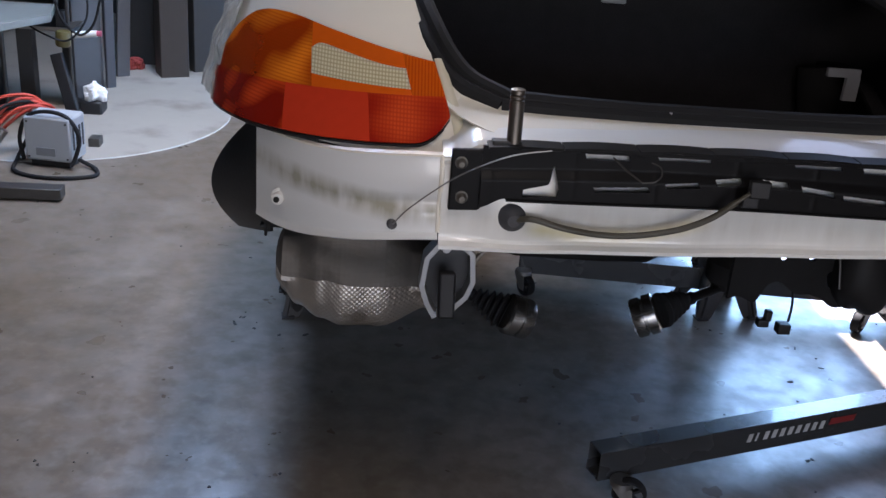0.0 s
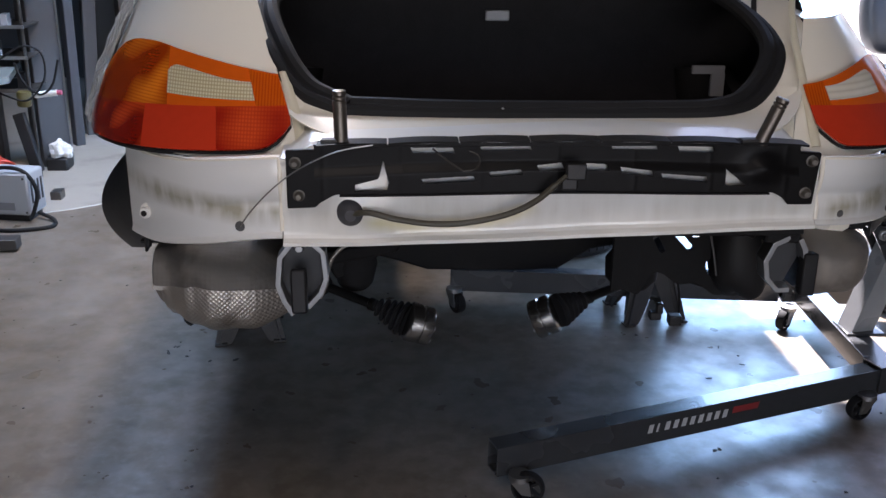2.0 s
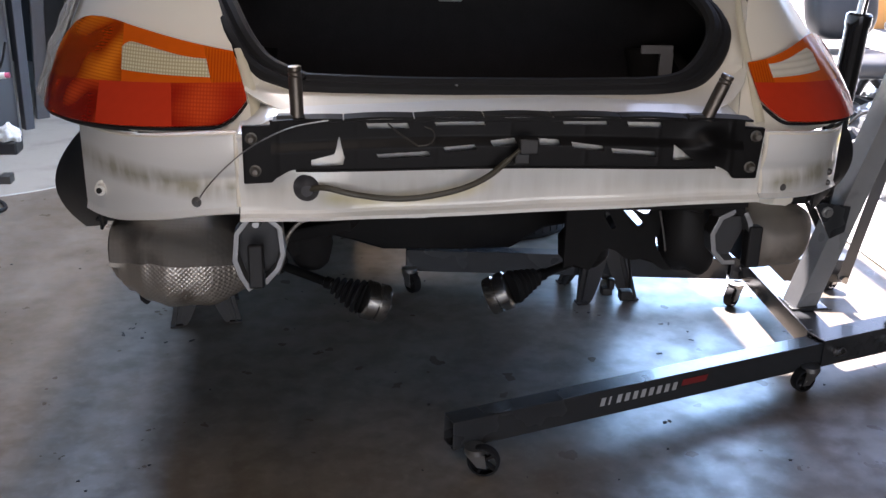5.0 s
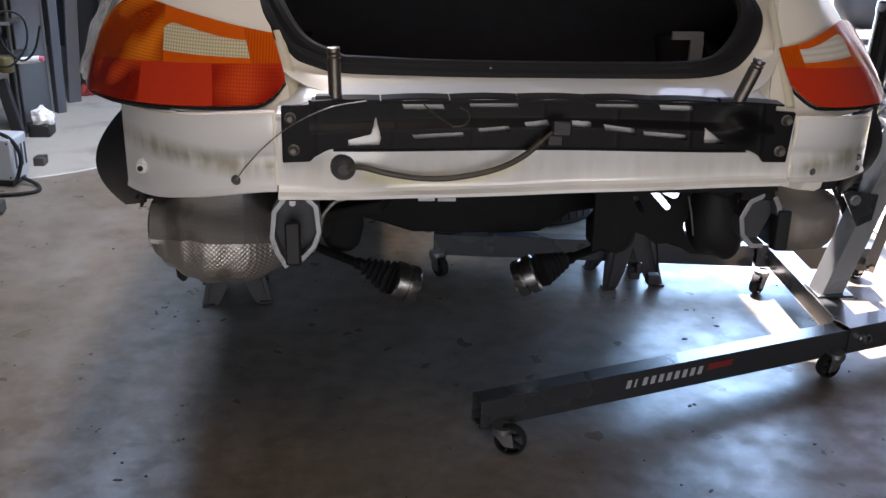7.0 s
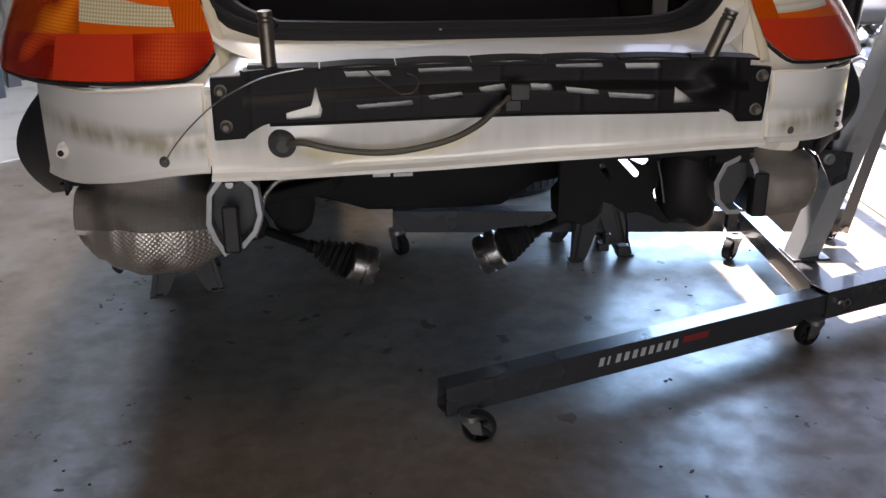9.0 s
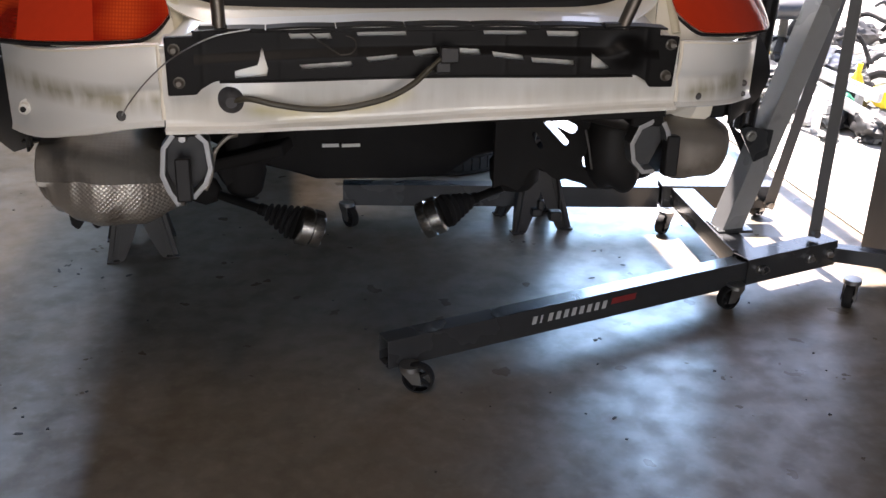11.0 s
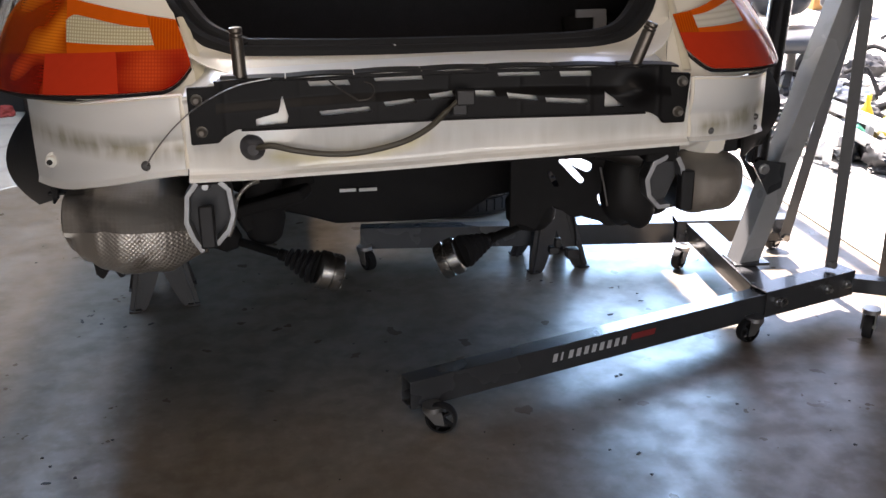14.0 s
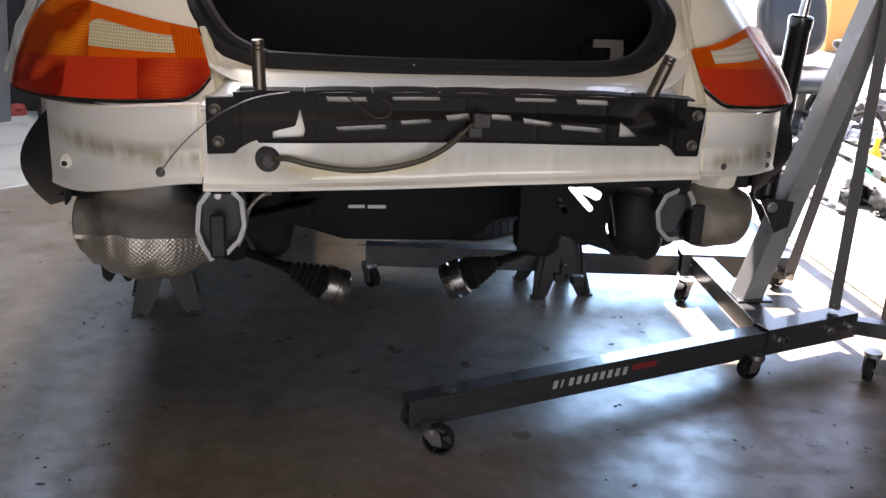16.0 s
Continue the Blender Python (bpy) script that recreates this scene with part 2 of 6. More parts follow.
def lathe(bm, p0, p1, prof, seg=24):
    """A turned body on the line from p0 to p1: prof has (part of the way, radius)."""
    m, ln = along(p0, p1)
    rings = []
    for t, r in prof:
        rings.append([bm.verts.new(m @ Vector((r * math.cos(2 * math.pi * k / seg), r * math.sin(2 * math.pi * k / seg), t * ln))) for k in range(seg)])
    for a, b in zip(rings, rings[1:]):
        for k in range(seg):
            bm.faces.new((a[k], a[(k + 1) % seg], b[(k + 1) % seg], b[k]))
    bm.faces.new(rings[0][::-1])
    bm.faces.new(rings[-1])


def cyl(bm, p0, p1, r, seg=20):
    lathe(bm, p0, p1, [(0, r), (1, r)], seg)


def spline(pts, n):
    """Smooth points through the given ones."""
    p = [Vector(q) for q in pts]
    p = [2 * p[0] - p[1]] + p + [2 * p[-1] - p[-2]]
    out = []
    for i in range(1, len(p) - 2):
        for k in range(n):
            t = k / n
            out.append(0.5 * (2 * p[i] + (p[i + 1] - p[i - 1]) * t + (2 * p[i - 1] - 5 * p[i] + 4 * p[i + 1] - p[i + 2]) * t * t
                              + (3 * p[i] - p[i - 1] - 3 * p[i + 1] + p[i + 2]) * t ** 3))
    return out + [p[-2]]


def pipe(bm, pts, r, seg=10, n=8, smooth=True, closed=False):
    """A round hose or bar through the points; r may be a function of the part of the way."""
    line = spline(pts, n) if smooth else [Vector(q) for q in pts]
    rings, side = [], None
    for i, q in enumerate(line):
        d = (line[min(i + 1, len(line) - 1)] - line[max(i - 1, 0)]).normalized()
        side = (d.orthogonal() if side is None else side - d * side.dot(d)).normalized()
        up = d.cross(side)
        rad = r(i / (len(line) - 1)) if callable(r) else r
        rings.append([bm.verts.new(q + rad * (math.cos(2 * math.pi * k / seg) * side + math.sin(2 * math.pi * k / seg) * up)) for k in range(seg)])
    for a, b in zip(rings, rings[1:]):
        for k in range(seg):
            bm.faces.new((a[k], a[(k + 1) % seg], b[(k + 1) % seg], b[k]))
    bm.faces.new(rings[0][::-1])
    bm.faces.new(rings[-1])


def sheet(bm, fn, nu, nv, thick=0.0, keep=None):
    """A curved sheet over u, v in 0..1, given depth against its normal."""
    e = 1e-3

    def back(u, v):
        p = Vector(fn(u, v))
        a, b = (u + e, u) if u < 0.5 else (u, u - e)
        c, d = (v + e, v) if v < 0.5 else (v, v - e)
        nrm = (Vector(fn(a, v)) - Vector(fn(b, v))).cross(Vector(fn(u, c)) - Vector(fn(u, d)))
        return p - nrm.normalized() * thick if nrm.length > 1e-12 else p

    front = [[bm.verts.new(fn(i / nu, j / nv)) for j in range(nv + 1)] for i in range(nu + 1)]
    if thick:
        rear = [[bm.verts.new(back(i / nu, j / nv)) for j in range(nv + 1)] for i in range(nu + 1)]
    for i in range(nu):
        for j in range(nv):
            if keep and not keep((i + 0.5) / nu, (j + 0.5) / nv):
                continue
            bm.faces.new((front[i][j], front[i + 1][j], front[i + 1][j + 1], front[i][j + 1]))
            if thick:
                bm.faces.new((rear[i][j], rear[i][j + 1], rear[i + 1][j + 1], rear[i + 1][j]))
    if thick and not keep:
        rim = [(i, 0) for i in range(nu)] + [(nu, j) for j in range(nv)] + [(i, nv) for i in range(nu, 0, -1)] + [(0, j) for j in range(nv, 0, -1)]
        for a, b in zip(rim, rim[1:] + rim[:1]):
            bm.faces.new((front[a[0]][a[1]], rear[a[0]][a[1]], rear[b[0]][b[1]], front[b[0]][b[1]]))
    elif thick:
        edge = [e for e in bm.edges if len(e.link_faces) == 1]
        of = {}
        for i in range(nu + 1):
            for j in range(nv + 1):
                of[front[i][j]] = rear[i][j]
        for e in edge:
            a, b = e.verts
            if a in of and b in of:
                bm.faces.new((a, b, of[b], of[a]))
        bmesh.ops.delete(bm, geom=[v for v in bm.verts if not v.link_faces], context='VERTS')


def plate(bm, outline, m, depth):
    """A flat plate: the outline in x, y of the pose m, given depth along its z."""
    lo = [bm.verts.new(m @ Vector((x, y, 0))) for x, y in outline]
    hi = [bm.verts.new(m @ Vector((x, y, depth))) for x, y in outline]
    bm.faces.new(lo[::-1])
    bm.faces.new(hi)
    for k in range(len(lo)):
        n = (k + 1) % len(lo)
        bm.faces.new((lo[k], lo[n], hi[n], hi[k]))


def ease(t):
    t = max(0.0, min(1.0, t))
    return t * t * (3 - 2 * t)


# ---- setting ----
bm = bmesh.new()
sheet(bm, lambda u, v: (-60 + 120 * u, -60 + 120 * v, 0), 2, 2)
part("ground", bm, CONCRETE, kind="structure", label="smooth sealed grey concrete garage floor with stains", category="floor")
bm = bmesh.new()
box(bm, (11.8, 5, -0.01), (20, 30, 0.034))
part("pavement", bm, DRIVE, kind="structure", label="pale sunlit concrete driveway outside the door", category="pavement", smooth=False)


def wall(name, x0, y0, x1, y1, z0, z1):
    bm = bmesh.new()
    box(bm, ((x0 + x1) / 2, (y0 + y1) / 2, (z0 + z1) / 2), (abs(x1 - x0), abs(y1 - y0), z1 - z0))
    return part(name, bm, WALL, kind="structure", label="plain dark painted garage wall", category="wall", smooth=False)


# mostly unseen walls, kept dark and with openings placed to shape the light
wall("wall_north", -5.0, 6.0, 1.03, 6.15, 0, 3)
wall("wall_north", 0.93, 4.6, 1.03, 6.0, 0, 3)
wall("wall_south", -1.7, -5.15, 1.7, -5.0, 2.2, 3)
wall("wall_west", -5.15, -5.15, -5.0, 6.15, 0, 3)
wall("wall_south", -5.0, -5.15, -1.7, -5.0, 0, 3)
wall("wall_south", 1.7, -5.15, 1.85, -5.0, 0, 3)
# unseen jamb and header, placed so that their shade bounds the sun patch
wall("wall_east", 1.7, -5.0, 1.85, 1.06, 0, 3)
wall("wall_east", 1.725, 1.06, 1.79, 6.0, 2.35, 2.6)
# unseen ceiling, left open in the east corner for the sun
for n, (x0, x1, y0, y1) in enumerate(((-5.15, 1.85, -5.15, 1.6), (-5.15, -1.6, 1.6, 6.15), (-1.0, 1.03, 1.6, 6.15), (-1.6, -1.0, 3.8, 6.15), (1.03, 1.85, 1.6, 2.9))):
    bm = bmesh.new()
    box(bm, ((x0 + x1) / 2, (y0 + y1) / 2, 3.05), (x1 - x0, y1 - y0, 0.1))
    part("ceiling", bm, WALL, kind="structure", label="unseen garage ceiling round a skylight, cut back to let the sun in", category="ceiling", smooth=False)
# unseen opaque pane, added to keep the sun out of the skylight hole
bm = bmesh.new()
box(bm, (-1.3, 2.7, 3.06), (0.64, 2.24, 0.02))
part("skylight_pane", bm, mat("opaque_pane", (0.8, 0.8, 0.8), 0.5), kind="structure", label="unseen opaque pane that closes the skylight against the sun", category="skylight", smooth=False)
# pool of light with a curved bright edge, painted as a paler floor plate
bm = bmesh.new()
arc = [(-2.19 + 0.84 * math.cos(a), 3.44 + 0.84 * math.sin(a)) for a in (math.pi + math.pi * k / 48 for k in range(49))]
plate(bm, arc + [(-1.35, 5.9), (-3.03, 5.9)], Matrix.Translation((0, 0, -0.002)), 0.006)
LIGHT_POOL = mat("light_pool_beige", (0.30, 0.275, 0.235), 0.6, var=0.12, scale=9, bump=0.15, bscale=60, dirt=(0.20, 0.18, 0.15), dirt_scale=4, dirt_at=0.5, dirt_soft=0.25)
part("floor_light_pool", bm, LIGHT_POOL, kind="structure", label="pool of light on the floor, built as a paler beige plate", category="floor", smooth=False)
bm = bmesh.new()
pipe(bm, [(x, y, 0.001) for x, y in arc], 0.0045, 6, 1, False)
part("light_pool_edge", bm, mat("light_pool_rim", (0.45, 0.44, 0.41), 0.6), kind="structure", label="bright curved edge of the painted light pool", category="trim")

# ---- car ----
car = thing("sports_car", (0, 0.3, 0), "white sports car with its rear bumper off, raised on jack stands", "car")
WIDE = {-1: 0.855, 1: 0.768}
DEEP = {-1: 0.27, 1: 0.20}
BROAD = {-1: (0.985, 0.5), 1: (0.908, 1.0)}


def corner(s, d):
    """Plan of the bumper-side corner panel, d metres out from the seam."""
    k = DEEP[s] / (WIDE[s] - 0.51) ** 2
    return s * (0.51 + d), 0.008 + k * d * d


def hull(s, a, z, out=0.0):
    """The rear quarter: a in 0..1 goes round from the boot to the flank."""
    h = z - 0.95
    t = a * math.pi / 2
    x0 = 0.47 + 0.4 * max(h, 0)
    x1 = BROAD[s][0] - BROAD[s][1] * max(h, 0) ** 1.5
    n = Vector((s * math.sin(t), -math.cos(t), 0.6)).normalized()
    return Vector((s * (x0 + (x1 - x0) * math.sin(t)), 0.05 + 0.62 * (1 - math.cos(t)) + 1.1 * h, z)) + n * out


def steps(points, t):
    """Smooth value at t through a few (t, value) knots."""
    for (a, p), (b, q) in zip(points, points[1:]):
        if t <= b:
            return p + (q - p) * ease((t - a) / (b - a)) if t > a else p
    return points[-1][1]


def profile(prof, v):
    i = min(int(v * (len(prof) - 1)), len(prof) - 2)
    f = v * (len(prof) - 1) - i
    return [prof[i][k] * (1 - f) + prof[i + 1][k] * f for k in (0, 1)]


# rear cross panel: bottom lip, upright face, ledge under the boot seal
REAR = [(-0.016, 0.812), (-0.016, 0.819), (-0.004, 0.824), (0.0, 0.83), (0.0, 0.87), (0.0, 0.93), (0.0, 0.985), (0.006, 0.997), (0.02, 1.003), (0.07, 1.011), (0.12, 1.018), (0.14, 1.026), (0.16, 1.026)]


def rear(u, v):
    y, z = profile(REAR, v)
    x = -0.508 + 1.012 * u
    swell = 0.012 * math.exp(-((x + 0.36) / 0.07) ** 2 - ((z - 0.872) / 0.05) ** 2)
    wave = 0.0025 * math.sin(x * 21) * math.exp(-((z - 0.85) / 0.05) ** 2)
    z -= 0.034 * ease((abs(x + 0.002) - 0.445) / 0.055) * ease((z - 0.975) / 0.02)
    return (x, y - swell + wave, z + (0.013 * (u - 0.35) + 0.016 * max(0.0, u - 0.3) / 0.7) * (1 - ease((z - 0.88) / 0.08)))


bm = bmesh.new()
sheet(bm, rear, 90, 60, 0.003)
part("rear_panel", bm, PANEL, car, "dusty white painted rear cross panel")


def edge_low(d):
    return 0.82 - 0.075 * ease(d / 0.36) + 0.002 * math.exp(-((d - 0.2) / 0.04) ** 2)


for s in (-1, 1):
    def side(u, v, s=s):
        d = u * (WIDE[s] - 0.51)
        x, y = corner(s, d)
        lo, hi = edge_low(d) + (0.018 + 0.024 * ease(d / 0.26) if s > 0 else 0.0), 0.974 - 0.04 * ease(d / 0.33)
        z = lo + (hi - lo) * v
        groove = 0.010 * math.exp(-((v - 0.42) / 0.10) ** 2) - 0.004 * math.exp(-((v - 0.75) / 0.15) ** 2)
        lip = -0.012 * max(0.0, 1 - v / 0.06)
        return (x, y + groove * (1 - u ** 3) + lip, z)

    bm = bmesh.new()
    sheet(bm, side, 40, 44, -0.003 * s)
    panel = part("corner_panel", bm, CORNER, car, "dusty white corner panel with dirt streaks")
    bm = bmesh.new()
    pts = [side(0.0, k / 12) for k in range(1, 13)]
    pipe(bm, [(p[0], p[1] - 0.004, p[2]) for p in pts], 0.0045, 8, 2)
    part("seam", bm, WHITE, panel)
    # drip flange under the lamp
    bm = bmesh.new()
    sheet(bm, lambda u, v, s=s: Vector(side(u, 1)) + Vector((0, -0.006 + 0.014 * v, 0.001 * v - 0.002)), 30, 3, 0.004)
    part("flange", bm, WHITE, panel)
    # the quarter panel and the flank forward of it
    bm = bmesh.new()
    tall = 0.42 if s < 0 else 0.238
    sheet(bm, lambda u, v, s=s, tall=tall: hull(s, u, 0.95 + tall * v), 44, 28, 0.003 * s)
    part("quarter_panel", bm, WHITE, car, "glossy creamy white rear quarter panel")
    bm = bmesh.new()

    def flank(u, v, s=s, tall=tall):
        q = hull(s, 1, 0.95 + tall * v)
        return (q.x + s * 0.02 * math.sin(u * 3.1), q.y + u * (2.3 - q.y), q.z + 0.04 * u * v)

    sheet(bm, flank, 18, 12, -0.003 * s)
    part("flank", bm, WHITE, car)
    # wheel-arch liner that bulges out beside the corner panel
    bm = bmesh.new()

    def liner(u, v, s=s):
        x, y = corner(s, WIDE[s] - 0.51)
        w = math.sin(math.pi * min(1, 0.12 + 0.9 * v) ** 0.85)
        z = 0.70 + 0.25 * v if s < 0 else 0.735 + 0.235 * v
        far = 0.035 + 0.115 * w if s < 0 else 0.07 + 0.10 * w
        return (x - s * 0.03 + s * u * far, y + 0.01 + (0.20 if s < 0 else 0.17) * u, z - (0.07 if s < 0 else 0.02) * u + 0.03 * u * v)

    sheet(bm, liner, 10, 18, 0.006)
    part("arch_liner", bm, BLACK if s < 0 else RUBBER, car, "black plastic wheel-arch liner")

    # inner fold between the quarter panel and the boot channel
    bm = bmesh.new()
    sheet(bm, lambda u, v, s=s: hull(s, 0.0, 0.955 + 0.115 * u) + Vector((-s * 0.055 * v, 0.004 + 0.022 * v, -0.004 * v)), 14, 5, 0.002)
    part("inner_fold", bm, WHITE, car)

# crest of the fender that runs forward beside the boot
bm = bmesh.new()
sheet(bm, lambda u, v: hull(1, u, 1.188).lerp(Vector((0.56 + 0.06 * u, 1.35, 1.196)), v) + Vector((0, 0, 0.012 * math.sin(math.pi * v))), 24, 10, -0.003)
part("fender_crest", bm, WHITE, car)

# ---- tail lamps ----


def lens(name, color, dark, pitch, rough=0.14, pale=None):
    """A glossy plastic lens; pitch: spacing of its moulded ribs across and up, 0 for none; pale: colour of its painted
    glow.
    """
    m = mat(name, color, rough, coat=0.25, var=0.16, scale=45, spec=0.35)
    nt = m.node_tree
    b = nt.nodes["Principled BSDF"]
    tc = nt.nodes.new("ShaderNodeTexCoord")
    sep = nt.nodes.new("ShaderNodeSeparateXYZ")
    nt.links.new(tc.outputs["Object"], sep.inputs[0])
    total = None
    for axis, p in zip((0, 2), pitch):
        if not p:
            continue
        mul = nt.nodes.new("ShaderNodeMath")
        mul.operation = 'MULTIPLY'
        mul.inputs[1].default_value = 2 * math.pi / p
        nt.links.new(sep.outputs[axis], mul.inputs[0])
        sn = nt.nodes.new("ShaderNodeMath")
        sn.operation = 'SINE'
        nt.links.new(mul.outputs[0], sn.inputs[0])
        half = nt.nodes.new("ShaderNodeMath")
        half.operation = 'MULTIPLY_ADD'
        half.inputs[1].default_value, half.inputs[2].default_value = 0.5, 0.5
        nt.links.new(sn.outputs[0], half.inputs[0])
        flat = nt.nodes.new("ShaderNodeMath")
        flat.operation = 'POWER'
        flat.inputs[1].default_value = 0.4
        nt.links.new(half.outputs[0], flat.inputs[0])
        half = flat
        if total is None:
            total = half.outputs[0]
        else:
            ad = nt.nodes.new("ShaderNodeMath")
            ad.operation = 'MULTIPLY'
            nt.links.new(total, ad.inputs[0])
            nt.links.new(half.outputs[0], ad.inputs[1])
            total = ad.outputs[0]
    # painted glow: lighter blotches mixed into the lens base colour
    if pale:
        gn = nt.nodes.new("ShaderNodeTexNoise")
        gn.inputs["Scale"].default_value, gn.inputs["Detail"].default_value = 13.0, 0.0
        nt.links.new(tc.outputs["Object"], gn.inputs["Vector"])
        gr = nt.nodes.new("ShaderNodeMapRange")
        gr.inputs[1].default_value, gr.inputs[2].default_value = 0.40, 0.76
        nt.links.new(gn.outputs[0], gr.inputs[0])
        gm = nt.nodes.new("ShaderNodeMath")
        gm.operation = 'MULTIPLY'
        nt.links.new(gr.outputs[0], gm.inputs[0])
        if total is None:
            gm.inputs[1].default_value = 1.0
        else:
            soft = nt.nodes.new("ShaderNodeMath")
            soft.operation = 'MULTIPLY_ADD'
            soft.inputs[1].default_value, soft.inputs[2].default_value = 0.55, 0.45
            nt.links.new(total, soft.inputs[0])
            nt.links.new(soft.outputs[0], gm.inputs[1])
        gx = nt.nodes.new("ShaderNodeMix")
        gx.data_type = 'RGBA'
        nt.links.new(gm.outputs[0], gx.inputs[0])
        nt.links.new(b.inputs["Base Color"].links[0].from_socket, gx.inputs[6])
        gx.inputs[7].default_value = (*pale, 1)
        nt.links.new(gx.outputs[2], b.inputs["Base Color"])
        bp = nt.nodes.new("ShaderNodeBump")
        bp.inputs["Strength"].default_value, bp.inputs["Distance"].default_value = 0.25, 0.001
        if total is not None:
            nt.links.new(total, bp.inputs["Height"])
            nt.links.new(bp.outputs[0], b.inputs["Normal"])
    elif total is not None:
        x = nt.nodes.new("ShaderNodeMix")
        x.data_type = 'RGBA'
        nt.links.new(total, x.inputs[0])
        x.inputs[6].default_value = (*dark, 1)
        nt.links.new(b.inputs["Base Color"].links[0].from_socket, x.inputs[7])
        nt.links.new(x.outputs[2], b.inputs["Base Color"])
        bp = nt.nodes.new("ShaderNodeBump")
        bp.inputs["Strength"].default_value, bp.inputs["Distance"].default_value = 0.35, 0.001
        nt.links.new(total, bp.inputs["Height"])
        nt.links.new(bp.outputs[0], b.inputs["Normal"])
    return m


def see_through(m, tint, share):
    """Lets part of the light through a moulded lens, tinted."""
    nt = m.node_tree
    out = next(n for n in nt.nodes if n.type == 'OUTPUT_MATERIAL')
    clear = nt.nodes.new("ShaderNodeBsdfTransparent")
    clear.inputs[0].default_value = (*tint, 1)
    mixed = nt.nodes.new("ShaderNodeMixShader")
    mixed.inputs[0].default_value = share
    nt.links.new(nt.nodes["Principled BSDF"].outputs[0], mixed.inputs[1])
    nt.links.new(clear.outputs[0], mixed.inputs[2])
    nt.links.new(mixed.outputs[0], out.inputs[0])
    return m


RED = lens("red_lens", (0.52, 0.038, 0.012), (0, 0, 0), (0, 0))
AMBER = lens("amber_lens", (0.62, 0.098, 0.005), (0, 0, 0), (0, 0))
# these three lenses carry glow from inside the lamp in their colour
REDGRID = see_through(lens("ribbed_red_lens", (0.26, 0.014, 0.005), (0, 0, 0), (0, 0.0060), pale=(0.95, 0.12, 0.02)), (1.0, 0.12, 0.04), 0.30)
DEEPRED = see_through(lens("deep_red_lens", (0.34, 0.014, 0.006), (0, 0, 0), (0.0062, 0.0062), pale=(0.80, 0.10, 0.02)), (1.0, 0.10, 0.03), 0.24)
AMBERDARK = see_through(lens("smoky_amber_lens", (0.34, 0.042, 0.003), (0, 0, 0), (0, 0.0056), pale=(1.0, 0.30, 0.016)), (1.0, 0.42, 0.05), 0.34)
AMBERGRID = see_through(lens("ribbed_amber_lens", (0.74, 0.14, 0.007), (0.46, 0.07, 0.003), (0.006, 0)), (1.0, 0.42, 0.05), 0.4)
CLEAR = see_through(lens("clear_ribbed_lens", (0.90, 0.80, 0.55), (0.44, 0.37, 0.22), (0.0060, 0.0060)), (1.0, 0.97, 0.88), 0.30)
CLOUDY = see_through(lens("cloudy_clear_lens", (0.84, 0.80, 0.70), (0.66, 0.62, 0.53), (0, 0.011)), (1.0, 0.97, 0.88), 0.30)
MIRROR = mat("lamp_reflector", (0.85, 0.83, 0.80), 0.22, metal=1.0, var=0.10, scale=40, bump=0.9, bscale=110)
TOP = {-1: [(0.0, 1.086), (0.10, 1.097), (0.22, 1.111), (0.40, 1.127), (0.54, 1.120), (0.64, 1.092), (0.73, 1.040), (0.80, 0.97)],
       1: [(0.0, 1.070), (0.10, 1.077), (0.22, 1.094), (0.36, 1.108), (0.50, 1.098), (0.64, 1.060), (0.73, 1.0), (0.80, 0.94)]}


def top_of(s, a):
    pts = TOP[s]
    for (p, q), (r, t) in zip(pts, pts[1:]):
        if a <= r:
            return q + (t - q) * (a - p) / (r - p)
    return pts[-1][1]


def smooth_top(s, a):
    return sum(top_of(s, a + d) for d in (-0.05, -0.03, -0.01, 0.01, 0.03, 0.05)) / 6


def bottom_of(a):
    return 0.973 - 0.062 * a + 0.035 * max(0.0, 1 - a / 0.09) ** 2


def split_of(a):
    return 1.036 - 0.02 * a - 0.06 * a * a


def inner(s, z):
    """The slant of the lamp's boot-side edge."""
    return 0.09 * max(0.0, (1.08 - z) / 0.11) if s > 0 else 0.012 * max(0.0, (1.02 - z) / 0.05)


def patch(bm, s, a0, a1, lo, hi, out, thick, nu=20, nv=8):
    """A piece of lens on the quarter between two heights that may change along it."""
    def f(u, v):
        a = a0 + (a1 - a0) * u
        z = lo(a) + (hi(a) - lo(a)) * v
        e = inner(s, z) * (1 - a / 0.8)
        return hull(s, a + e, z, out(a, z) if callable(out) else out)
    sheet(bm, f, nu, nv, thick * s)


